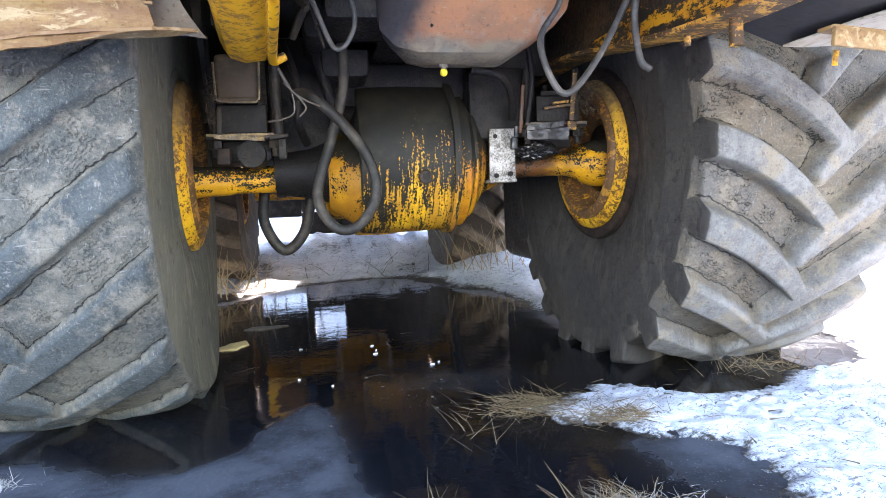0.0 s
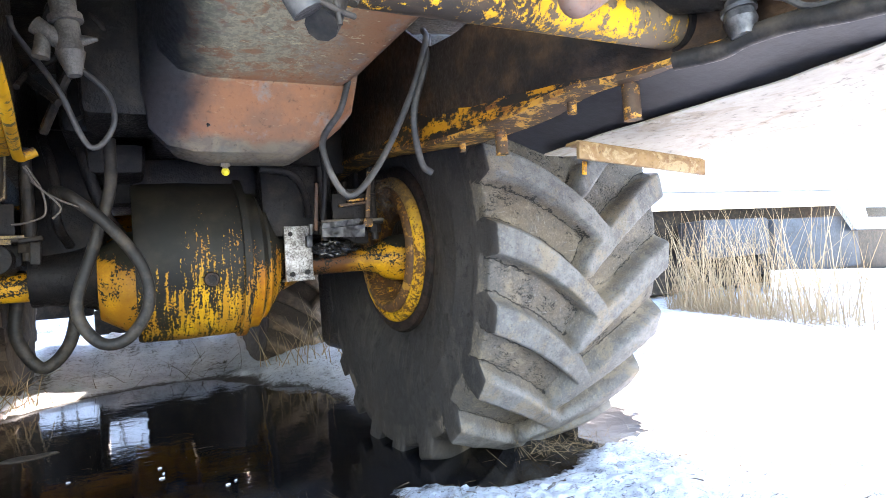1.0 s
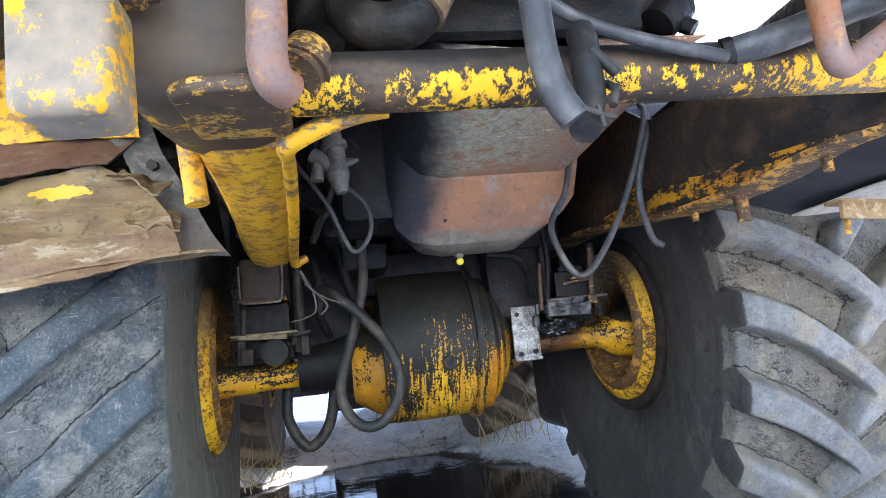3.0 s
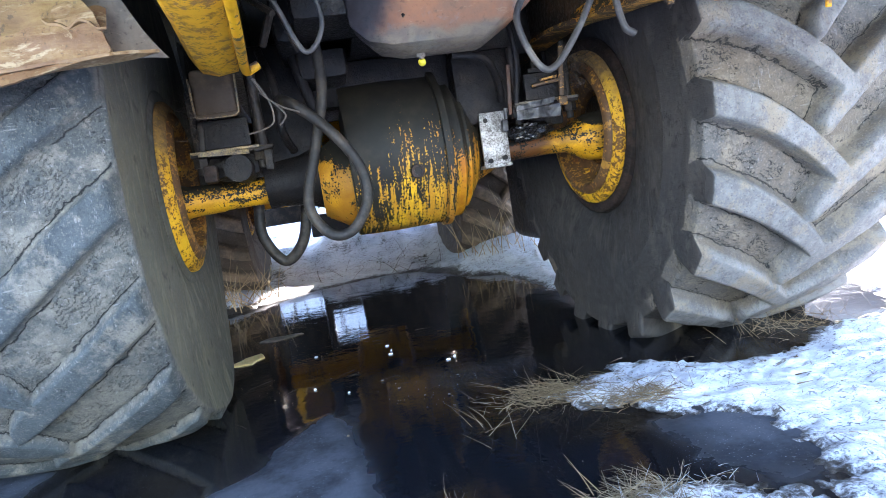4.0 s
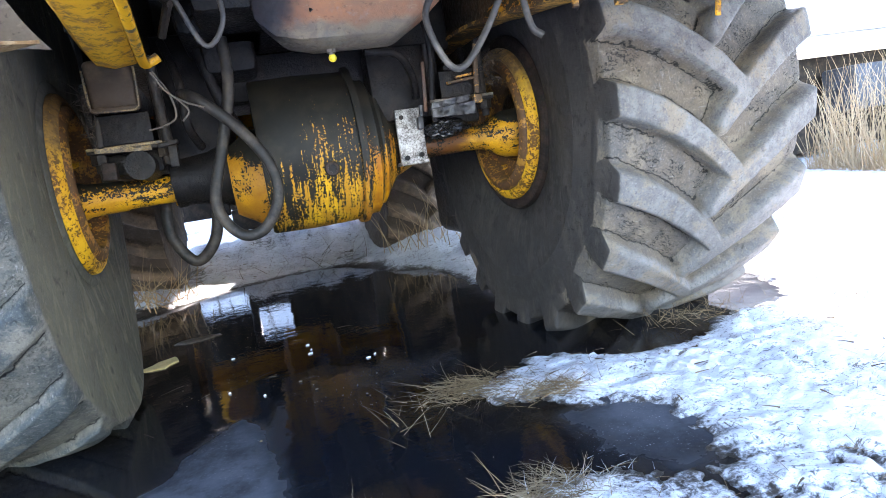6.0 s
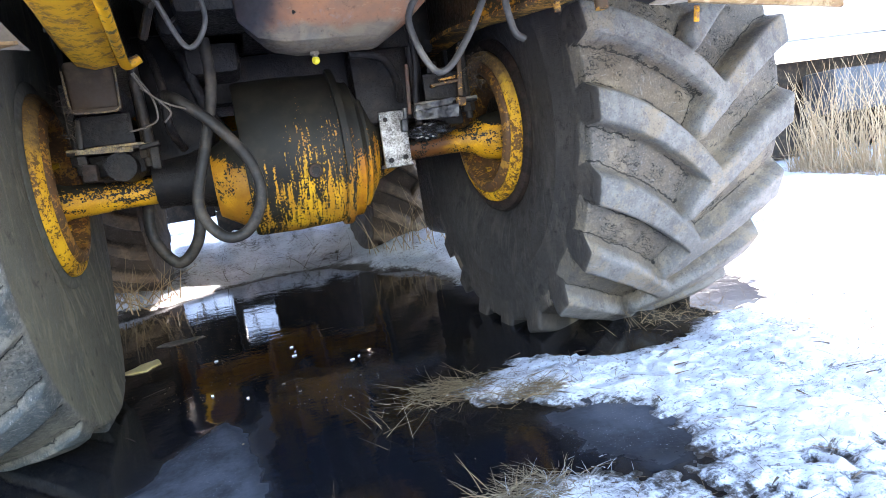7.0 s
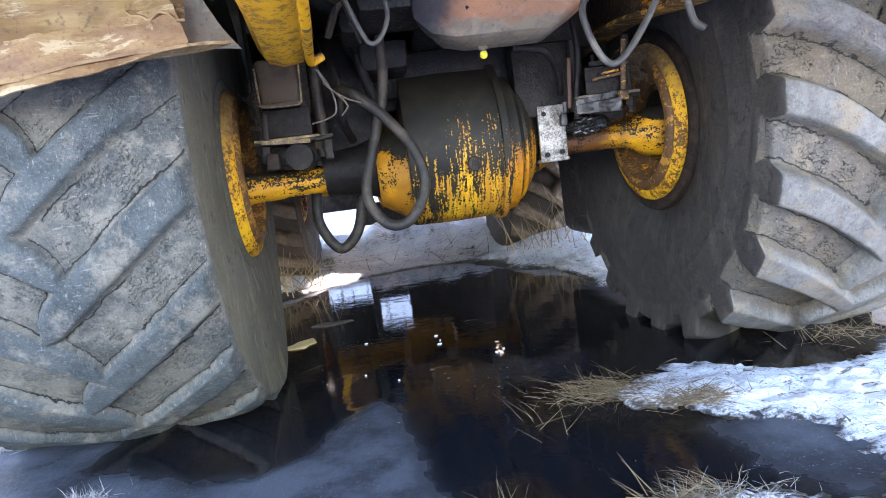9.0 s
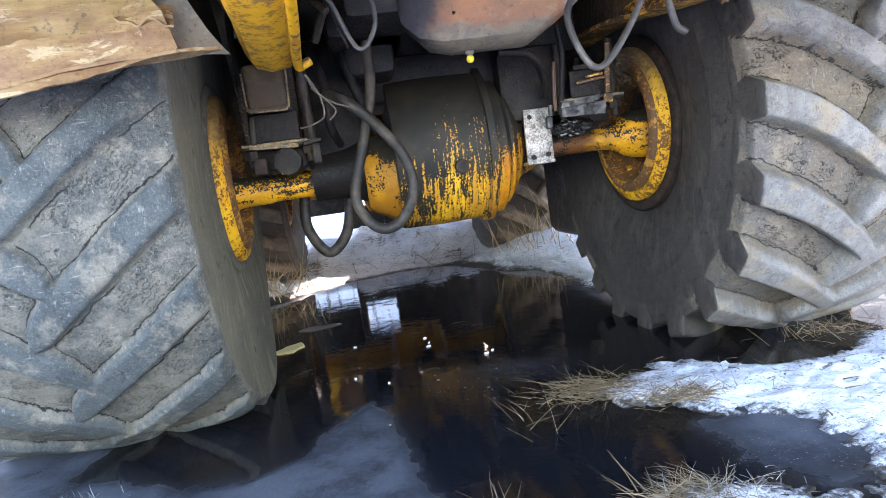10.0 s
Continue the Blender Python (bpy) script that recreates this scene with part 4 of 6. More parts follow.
# leaf springs with their clamps
for s in (-1, 1):
    spring = new("leaf_spring")
    spring.parent = tractor
    spring["label"] = "black greasy leaf spring pack with clamp plate and U-bolts"
    cx = -0.535 if s < 0 else 0.535
    zb = 0.868 if s < 0 else 0.885
    for k in range(6):
        L, z = 0.20 - 0.012 * k, zb + 0.02 + (5 - k) * 0.0165
        bm = bmesh.new()
        prism(bm, [(-L, z + 0.012), (-L * 0.5, z + 0.003), (0, z), (L * 0.5, z + 0.003), (L, z + 0.012), (L, z + 0.026), (0, z + 0.014), (-L, z + 0.026)], cx - 0.045, cx + 0.045)
        part("leaf", bm, M_BLACK, spring)
    bm = bmesh.new()
    box(bm, (cx, -0.02, zb + 0.008), (0.235, 0.40, 0.018), (0, 0, 0), 0.004)
    part("clamp_plate", bm, M_BLACK2, spring, "clamp plate with a worn yellow edge")
    bm = bmesh.new()
    box(bm, (cx, -0.225, zb + 0.062), (0.15, 0.012, 0.088), (0, 0, 0), 0.003)
    part("cover", bm, M_BLACK, spring)
    bm = bmesh.new()
    box(bm, (cx, -0.223, zb + 0.013), (0.232, 0.006, 0.009), (0, 0, 0), 0.002)
    part("plate_edge", bm, M_LIP if s < 0 else M_GREY_METAL, spring, "worn bright plate edge")
    bm = bmesh.new()
    box(bm, (cx, -0.03, zb - 0.035), (0.16, 0.26, 0.07), (0, 0, 0), 0.012)
    part("spring_seat", bm, M_BLACK, spring)
    for dx in (-0.095, 0.095):
        for y in (-0.18, 0.14):
            bm = bmesh.new()
            rod(bm, (cx + dx, y, zb - 0.055), (cx + dx, y, zb + 0.21), 0.013, n=12)
            rod(bm, (cx + dx, y, zb - 0.03), (cx + dx, y, zb - 0.002), 0.024, n=6)
            part("u_bolt", bm, M_BLACK2, spring)
    if s > 0:
        bm = bmesh.new()
        box(bm, (0.397, -0.25, 0.945), (0.013, 0.010, 0.165), (0, 5, 0), 0.003)
        part("strap", bm, M_BROWN_RUST, spring, "rust-orange flat strap")
        bm = bmesh.new()
        box(bm, (0.364, -0.252, 0.828), (0.022, 0.03, 0.042), (0, 4, 0), 0.006)
        rod(bm, (0.372, -0.255, 0.85), (0.374, -0.255, 0.885), 0.008, n=10)
        part("nut", bm, M_STEEL, spring, "grey greasy nut")
        bm = bmesh.new()
        box(bm, (0.588, -0.25, 0.985), (0.016, 0.012, 0.165), (0, 6, 0), 0.003)
        box(bm, (0.578, -0.255, 0.885), (0.034, 0.016, 0.030), (0, 6, 0), 0.005)
        part("upright", bm, M_LUG, spring, "narrow upright with flaking yellow paint")
        bm = bmesh.new()
        box(bm, (0.53, -0.25, 0.952), (0.104, 0.020, 0.010), (0, -6, 0), 0.003)
        box(bm, (0.54, -0.252, 0.966), (0.060, 0.014, 0.008), (0, -6, 0), 0.002)
        part("bar", bm, M_LUG, spring, "thin bar with yellow paint")
        bm = bmesh.new()
        sheet(bm, [(0.402, -0.262, 0.838), (0.553, -0.262, 0.834), (0.556, -0.262, 0.876), (0.404, -0.262, 0.866)], 0.02, 22, 8, 0.012, 22.0, 3)
        sheet(bm, [(0.405, -0.255, 0.868), (0.54, -0.255, 0.878), (0.545, -0.255, 0.900), (0.41, -0.255, 0.886)], 0.02, 22, 6, 0.010, 28.0, 8)
        part("clamp_block", bm, M_STEEL, spring, "grease-caked grey clamp block")
        bm = bmesh.new()
        bmesh.ops.create_icosphere(bm, subdivisions=4, radius=1)
        for v in bm.verts:
            k = 1 + 0.35 * noise.noise(v.co * 2.3) + 0.22 * noise.noise(v.co * 6)
            v.co = Vector((0.478 + 0.075 * k * v.co.x, -0.165 + 0.055 * k * v.co.y, 0.806 + 0.034 * k * v.co.z))
        part("grease", bm, M_GREASE, spring, "lump of wet black grease")
    else:
        bm = bmesh.new()
        box(bm, (-0.600, -0.215, 0.812), (0.040, 0.04, 0.052), (0, 3, 0), 0.006)
        part("block", bm, M_LOCK, spring, "red-brown block")
        bm = bmesh.new()
        rod(bm, (-0.513, -0.235, 0.818), (-0.513, -0.06, 0.818), 0.043, n=28)
        part("bump_stop", bm, M_BLACK, spring, "round black rubber bump stop")
        bm = bmesh.new()
        box(bm, (-0.415, -0.222, 0.832), (0.026, 0.026, 0.066), (0, 2, 0), 0.005)
        box(bm, (-0.425, -0.218, 0.872), (0.060, 0.03, 0.014), (0, -8, 0), 0.004)
        part("nut", bm, M_BLACK2, spring)
        bm = bmesh.new()
        sheet(bm, [(-0.625, -0.236, 0.868), (-0.47, -0.236, 0.858), (-0.47, -0.236, 0.872), (-0.625, -0.236, 0.882)], 0.004, 40, 4, 0.006, 40.0, 2)
        part("worn_edge", bm, M_LIP, spring, "chipped yellow plate edge")

# frame rails
rail_r = new("frame_rail")
rail_r.parent = tractor
RAIL = [(-2.1, 0.90, 1.085), (-1.45, 0.80, 1.076), (-1.25, 0.705, 1.075), (-1.03, 0.648, 1.055), (-0.8, 0.62, 1.062), (-0.5, 0.61, 1.10), (0.0, 0.60, 1.15), (1.2, 0.60, 1.12), (5.2, 0.60, 1.08)]


def strip(bm, rows):
    """Cross-sections of the same number of corners, skinned and capped."""
    rings = [[bm.verts.new(p) for p in row] for row in rows]
    for a, b in zip(rings, rings[1:]):
        for k in range(len(a)):
            n = (k + 1) % len(a)
            bm.faces.new((a[k], a[n], b[n], b[k]))
    bm.faces.new(rings[0])
    bm.faces.new(rings[-1][::-1])
    bmesh.ops.recalc_face_normals(bm, faces=bm.faces[:])
    return bm


def web_rise(y):
    """The web stands lower between the cross tube and the axle."""
    k = min(1.0, max(0.0, (y + 0.75) / 0.25))
    return 0.27 + 0.15 * k


def edge_rise(y):
    """Height of the paint left on the web's foot, running out towards the front."""
    return max(0.006, (0.075 + 0.03 * noise.noise((0, y * 7, 0))) * min(1.0, (y + 1.35) / 0.5)) * min(1.0, max(0.1, (-0.30 - y) / 0.3))


fine = smooth_path([(x, y, z) for y, x, z in RAIL], 8)
bm = bmesh.new()
strip(bm, [((p.x, p.y, p.z), (p.x + 0.012, p.y, p.z), (p.x + 0.012, p.y, p.z + web_rise(p.y)), (p.x, p.y, p.z + web_rise(p.y))) for p in fine])
part("web", bm, M_WEB, rail_r, "black greasy rail web")
bm = bmesh.new()
strip(bm, [((p.x - 0.015, p.y, p.z - 0.013), (p.x + 0.10, p.y, p.z - 0.013), (p.x + 0.10, p.y, p.z), (p.x - 0.015, p.y, p.z)) for p in fine])
part("lower_flange", bm, M_LUG, rail_r, "grimy lower flange with remains of yellow paint")
bm = bmesh.new()
strip(bm, [((p.x - 0.004, p.y, p.z), (p.x - 0.001, p.y, p.z), (p.x - 0.001, p.y, p.z + edge_rise(p.y)), (p.x - 0.004, p.y, p.z + edge_rise(p.y))) for p in fine if p.y < -0.35])
part("web_edge", bm, M_YEL_RAIL, rail_r, "flaking yellow paint along the web's foot")
for x, y, z, r, L in ((0.665, -0.82, 1.05, 0.009, 0.03), (0.69, -0.98, 1.045, 0.016, 0.065), (0.745, -1.2, 1.06, 0.011, 0.03), (0.80, -1.33, 1.06, 0.019, 0.075)):
    bm = bmesh.new()
    rod(bm, (x, y, z + 0.02), (x, y, z - L), r, n=14)
    part("bolt", bm, M_LUG, rail_r)

rail_l = new("frame_rail")
rail_l.parent = tractor
bm = bmesh.new()
strip(bm, [[(x0, y, 1.62), (x0, y, z + 0.05), (x0 + 0.015, y, z + 0.015), (x0 + 0.05, y, z), (x1 - 0.05, y, z), (x1 - 0.015, y, z + 0.012), (x1, y, z + 0.045), (x1, y, 1.62)]
           for y, x0, x1, z in ((-1.50, -0.555, -0.375, 1.150), (-1.485, -0.565, -0.365, 1.130), (-1.45, -0.57, -0.358, 1.120), (-1.35, -0.57, -0.355, 1.126), (-1.20, -0.56, -0.366, 1.142), (-1.16, -0.55, -0.372, 1.150))])
part("front_web", bm, M_BROWN, rail_l, "dark brown greasy rail front with flecks of paint")
def deeper(q):
    """Draws the rail's end out a little way towards the axle."""
    k = 1 + 0.10 * min(1, max(0, (q[1] + 1.15) / 0.6))
    return (-0.27 + k * (q[0] + 0.27), -2.28 + k * (q[1] + 2.28), 0.69 + k * (q[2] - 0.69))


bm = bmesh.new()
rows = []
for y, x0, x1, z in ((-1.22, -0.535, -0.362, 1.138), (-1.15, -0.533, -0.366, 1.132), (-1.0, -0.528, -0.376, 1.108), (-0.9, -0.526, -0.384, 1.09), (-0.80, -0.528, -0.393, 1.072), (-0.70, -0.532, -0.402, 1.056), (-0.62, -0.535, -0.408, 1.042), (-0.585, -0.534, -0.411, 1.034), (-0.578, -0.532, -0.412, 1.036), (-0.574, -0.530, -0.412, 1.06), (-0.572, -0.530, -0.413, 1.10)):
    k = 0.012 * noise.noise((y * 5, 1, 0))
    rows.append([deeper(q) for q in ((x0, y, z + 0.10), (x0 + 0.005 + k, y, z + 0.035), (x0 + 0.022 + k, y, z + 0.008), (x0 + 0.05, y, z), (0.5 * (x0 + x1), y, z - 0.004 + k), (x1 - 0.04, y, z), (x1 - 0.012, y, z + 0.004), (x1, y, z + 0.03), (x1, y, z + 0.10))])
strip(bm, rows)
part("rail_end", bm, M_YEL_SCUFF, rail_l, "scuffed yellow box rail end")
bm = bmesh.new()
rod(bm, (-0.552, -1.13, 1.22), (-0.537, -1.13, 1.078), 0.0215, n=24)
rod(bm, (-0.538, -1.13, 1.084), (-0.536, -1.13, 1.070), 0.0225, n=24)
part("stub_pipe", bm, M_YEL_SCUFF, rail_l, "short yellow stub pipe on the rail's flank")
bm = bmesh.new()
prism(bm, [(-0.57, 1.13), (-0.3, 1.15), (0.3, 1.17), (1.2, 1.10), (5.2, 1.06), (5.2, 1.42), (-0.57, 1.42)], -0.56, -0.44)
part("web", bm, M_BLACK2, rail_l, "black greasy rail web")
bm = bmesh.new()
prism(bm, [(-1.17, 1.18), (-0.57, 1.14), (-0.57, 1.6), (-1.17, 1.6)], -0.545, -0.40)
part("rail_core", bm, M_BLACK2, rail_l)
bm = bmesh.new()
sweep(bm, [deeper(q) for q in ((-0.190, -1.405, 1.113), (-0.235, -1.41, 1.110), (-0.285, -1.41, 1.100), (-0.325, -1.405, 1.084), (-0.347, -1.385, 1.078), (-0.353, -1.33, 1.088), (-0.358, -1.22, 1.112), (-0.364, -1.10, 1.108), (-0.378, -0.9, 1.075), (-0.398, -0.68, 1.042), (-0.403, -0.60, 1.033), (-0.39, -0.585, 1.040), (-0.372, -0.58, 1.050))], 0.013, 10, 6,
      lambda t: 0.005 + 0.011 * min(1, t / 0.16) - 0.003 * min(1, max(0, (t - 0.35) / 0.1)))
part("edge_pipe", bm, M_YEL_HALF, rail_l, "curved yellow gusset running on as a thin pipe")
bm = bmesh.new()
box(bm, (-0.54, -0.24, 1.055), (0.135, 0.04, 0.15), (3, 0, 0), 0.016, 3)
box(bm, (-0.54, -0.265, 0.985), (0.13, 0.012, 0.012), (0, 0, 0), 0.003)
hanger = part("spring_box", bm, sooty("brown_grimy_metal", (0.055, 0.036, 0.021), (0.125, 0.080, 0.043), 0.6, 9), rail_l, "dark boxed spring hanger with a worn lip")
bm = bmesh.new()
sweep(bm, [(-0.608, -0.268, 1.10), (-0.606, -0.268, 1.0), (-0.60, -0.268, 0.985), (-0.585, -0.268, 0.980), (-0.50, -0.268, 0.977), (-0.482, -0.268, 0.982), (-0.475, -0.268, 1.0), (-0.47, -0.268, 1.10)], 0.0035, 6)
part("worn_lip", bm, M_LIP, hanger, "worn bright lip")
bm = bmesh.new()
box(bm, (-0.606, -0.225, 0.925), (0.018, 0.02, 0.085), (0, 4, 0), 0.005)
part("tab", bm, M_YEL, rail_l)
bm = bmesh.new()
rod(bm, (-0.425, -0.22, 0.88), (-0.428, -0.24, 1.13), 0.016, n=14)
part("rod", bm, M_BLACK2, rail_l)

def hose(name, pts, r, mat, label, n=10):
    bm = bmesh.new()
    sweep(bm, pts, r, n)
    return part(name, bm, mat, tractor, label)


# front cross tube
def chipped():
    """Yellow flakes left along the lower half of a brown steel tube."""
    m = Mat("chipped_yellow_paint", 0.6, 0, 0.25)
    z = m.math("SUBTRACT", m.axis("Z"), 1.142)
    big, fine = m.noise(6, 3, 0.6, m.scaled((1, 0.4, 0.6))), m.noise(52, 6, 0.8, m.scaled((1.2, 1, 0.75)))
    f = m.math("ADD", m.math("MULTIPLY", big, 0.36), m.math("MULTIPLY", fine, 0.64))
    band = m.step(m.math("ABSOLUTE", m.math("ADD", z, 0.022)), 0.010, 0.034, 1, 0)
    band = m.math("MULTIPLY", band, m.step(m.axis("X"), 0.30, 0.70, 1.0, 0.62))
    shows = m.step(m.math("ADD", f, m.math("MULTIPLY", band, 0.138)), 0.612, 0.626)
    brown = m.mix(m.step(m.noise(14, 5, 0.65, m.scaled((0.5, 1, 1))), 0.4, 0.65), (0.028, 0.020, 0.014), (0.085, 0.050, 0.027))
    # right end painted tan, as the lit part of the tube
    brown = m.mix(m.step(m.math("ADD", m.axis("X"), m.math("MULTIPLY", m.math("SUBTRACT", big, 0.5), 0.4)), 0.42, 0.62, 0, 0.75), brown, (0.19, 0.135, 0.085))
    # upper half painted near-black, its shade put into the brown
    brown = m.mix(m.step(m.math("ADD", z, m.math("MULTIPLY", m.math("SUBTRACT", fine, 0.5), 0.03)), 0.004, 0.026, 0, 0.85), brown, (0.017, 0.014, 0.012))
    brown = m.mix(m.step(m.noise(60, 4, 0.6), 0.55, 0.7, 0, 0.6), brown, (0.02, 0.017, 0.015))
    tone = m.mix(m.noise(20, 3), (0.80, 0.44, 0.008), (0.62, 0.27, 0.010))
    m.bump(m.math("ADD", shows, m.math("MULTIPLY", fine, 0.6)), 0.0015, 0.6)
    return m.done(m.mix(shows, brown, tone), 0.6)


bm = bmesh.new()
rod(bm, (-0.40, -1.45, 1.146), (0.83, -1.45, 1.142), 0.045, n=40)
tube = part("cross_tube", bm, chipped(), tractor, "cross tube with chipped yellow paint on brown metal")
bm = bmesh.new()
lathe(bm, [(0.80, 0.044), (0.80, 0.052), (0.806, 0.055), (0.826, 0.055), (0.832, 0.05), (0.834, 0.02)], (0, -1.45, 1.142), 40)
part("end_ring", bm, M_BLACK, tube, "black weld ring at the tube end")
bm = bmesh.new()
prism(bm, [(-0.480, -1.545), (-0.478, -1.50), (-0.47, -1.40), (-0.335, -1.40), (-0.330, -1.555), (-0.39, -1.572), (-0.45, -1.568)], 1.086, 1.110, "z")
bmesh.ops.bevel(bm, geom=bm.edges[:], offset=0.010, segments=3, affect="EDGES", profile=0.5)
part("lug_plate", bm, M_LUG, tube, "grimy cast lug with remains of yellow")
bm = bmesh.new()
rod(bm, (-0.325, -1.50, 1.135), (-0.300, -1.475, 1.185), 0.040, 0.034, n=28)
rod(bm, (-0.318, -1.494, 1.145), (-0.314, -1.490, 1.155), 0.045, n=28)
part("pipe_cap", bm, M_LUG, tube, "round grey-yellow pipe cap")

# pipes and fittings beside the tube's end
hose("breather_pipe", [(0.70, -1.40, 1.22), (0.755, -1.50, 1.185), (0.785, -1.592, 1.160), (0.800, -1.663, 1.155), (0.822, -1.779, 1.153), (0.86, -1.98, 1.16)], 0.042, M_BLACK2, "thick black pipe beside the cross tube", 24)
hose("grey_line", [(0.745, -1.50, 1.05), (0.775, -1.575, 1.046), (0.785, -1.62, 1.054), (0.797, -1.69, 1.053), (0.814, -1.785, 1.038), (0.85, -1.98, 1.02)], 0.017, M_HOSE, "dusty grey pipe below the black one", 18)
bm = bmesh.new()
rod(bm, (0.782, -1.612, 1.120), (0.779, -1.618, 1.082), 0.020, 0.028, n=24)
rod(bm, (0.779, -1.618, 1.082), (0.776, -1.623, 1.052), 0.028, 0.020, n=24)
rod(bm, (0.781, -1.614, 1.106), (0.781, -1.615, 1.099), 0.030, n=24)
part("pipe_fitting", bm, M_STEEL, tractor, "pale worn pipe fitting")
hose("cable", [(0.76, -1.60, 1.13), (0.79, -1.68, 1.10), (0.80, -1.725, 1.066), (0.812, -1.787, 1.062), (0.85, -1.95, 1.07)], 0.006, M_HOSE_GREY, "thin grey cable", 8)

# oil pan
bm = bmesh.new()
secs = []
for y, xl, xr, zt, zb_, ch in ((-1.12, -0.06, 0.54, 1.395, 1.34, 0.05), (-0.66, -0.10, 0.43, 1.60, 1.235, 0.06), (-0.61, -0.13, 0.42, 1.60, 1.10, 0.12), (-0.585, -0.13, 0.40, 1.60, 1.058, 0.15), (-0.53, -0.11, 0.38, 1.60, 1.040, 0.15), (-0.40, -0.08, 0.38, 1.60, 1.055, 0.12), (0.1, 0.0, 0.38, 1.60, 1.16, 0.12), (0.9, 0.0, 0.38, 1.60, 1.28, 0.12)):
    secs.append([bm.verts.new((x, y, z)) for x, z in ((xl, zt), (xl, zb_ + 0.12), (xl + 0.012, zb_ + 0.06), (xl + 0.055, zb_ + 0.015), (xl + 0.12, zb_), (xr - ch, zb_), (xr - ch + 0.02, zb_ + 0.006), (xr - 0.01, zb_ + ch * 0.5), (xr, zb_ + ch * 0.6), (xr + 0.05, zt))])
for a, b in zip(secs, secs[1:]):
    for k in range(9):
        bm.faces.new((a[k], a[k + 1], b[k + 1], b[k]))
bm.faces.new(secs[0][::-1])
bm.faces.new(secs[-1])
bmesh.ops.recalc_face_normals(bm, faces=bm.faces[:])
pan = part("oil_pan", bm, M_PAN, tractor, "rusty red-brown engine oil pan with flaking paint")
bm = bmesh.new()
rod(bm, (0.075, -0.50, 1.055), (0.075, -0.50, 1.034), 0.014, n=6)
rod(bm, (0.075, -0.50, 1.034), (0.075, -0.50, 1.026), 0.008, n=12)
part("drain_nut", bm, M_GREY_METAL, pan, "grey drain nut")
bm = bmesh.new()
bmesh.ops.create_uvsphere(bm, u_segments=16, v_segments=10, radius=0.0115, matrix=Matrix.Translation((0.075, -0.50, 1.019)))
part("drain_plug", bm, M_BRASS, pan, "bright yellow drain plug")

# engine and dark parts above the axle
# black box added in front of the pan's upper edge, which catches light
bm = bmesh.new()
box(bm, (0.16, -1.15, 1.425), (0.50, 0.05, 0.085), (0, 0, 0), 0.02)
part("pan_edge_mask", bm, M_BLACK, tractor, "black box added to hide the pan's bright upper edge")
bm = bmesh.new()
box(bm, (-0.02, 0.55, 1.45), (0.62, 1.9, 0.62), (0, 0, 0), 0.03)
part("engine_block", bm, M_BLACK, tractor, "soot-black engine block")
bm = bmesh.new()
box(bm, (-0.17, -0.35, 1.32), (0.20, 0.5, 0.36), (0, 0, 0), 0.03)
box(bm, (-0.20, -0.12, 1.12), (0.16, 0.3, 0.14), (0, 0, 0), 0.03)
part("side_casing", bm, M_BLACK, tractor)
bm = bmesh.new()
box(bm, (-0.36, 0.12, 1.02), (0.22, 0.34, 0.44), (0, 0, 0), 0.03)
box(bm, (-0.36, 0.9, 1.25), (0.2, 1.4, 0.5), (0, 0, 0), 0.03)
box(bm, (0.45, 0.9, 1.3), (0.3, 1.8, 0.4), (0, 0, 0), 0.03)
box(bm, (0.0, 0.05, 1.06), (0.5, 0.3, 0.16), (0, 0, 0), 0.03)
part("clutch_casing", bm, M_BLACK, tractor, "black casing behind the axle")
# added plates that stop the sky from leaking in beside the rails
for x in (-0.70, 0.70):
    bm = bmesh.new()
    box(bm, (x * 0.985, 0.80, 1.33), (0.02, 1.3, 0.78), (0, 0, 0), 0.004)
    part("leak_plate", bm, M_BLACK, tractor, "black plate added to block a leak of sky light")
# added boxes, unseen: they keep outside light from under the tractor
for x in (-1.1, 1.1):
    bm = bmesh.new()
    box(bm, (x, 1.65, 1.42), (0.8, 1.5, 0.62), (0, 0, 0), 0.05)
    part("upper_blocker", bm, M_BLACK, tractor, "added dark box under the cab that blocks light from the side")
# two more unseen boxes, added to block light between the wheels
bm = bmesh.new()
box(bm, (1.22, 1.62, 0.66), (0.36, 1.15, 0.92), (0, 0, 0), 0.09, 4)
part("lower_blocker", bm, M_BLACK2, tractor, "added dark box between the wheels that blocks light from outside")
bm = bmesh.new()
box(bm, (-1.62, 1.45, 0.80), (0.90, 0.95, 1.1), (0, 0, 0), 0.09, 4)
part("lower_blocker", bm, M_BLACK2, tractor, "added dark box between the wheels that blocks light from outside")
for pts, r in (([(-0.30, -0.2, 1.20), (-0.27, -0.24, 1.05), (-0.24, -0.2, 0.95), (-0.2, 0.0, 0.9)], 0.018), ([(0.20, -0.34, 1.06), (0.30, -0.34, 1.04), (0.36, -0.26, 0.98), (0.38, -0.2, 0.92)], 0.013),
               ([(-0.40, -0.1, 1.2), (-0.36, -0.22, 1.05), (-0.36, -0.22, 0.92), (-0.34, -0.1, 0.86)], 0.014), ([(0.42, -0.25, 1.2), (0.43, -0.27, 1.05), (0.42, -0.24, 0.9)], 0.010)):
    bm = bmesh.new()
    sweep(bm, pts, r, 10)
    part("oily_pipe", bm, M_BLACK, tractor)
rnd = random.Random(4)
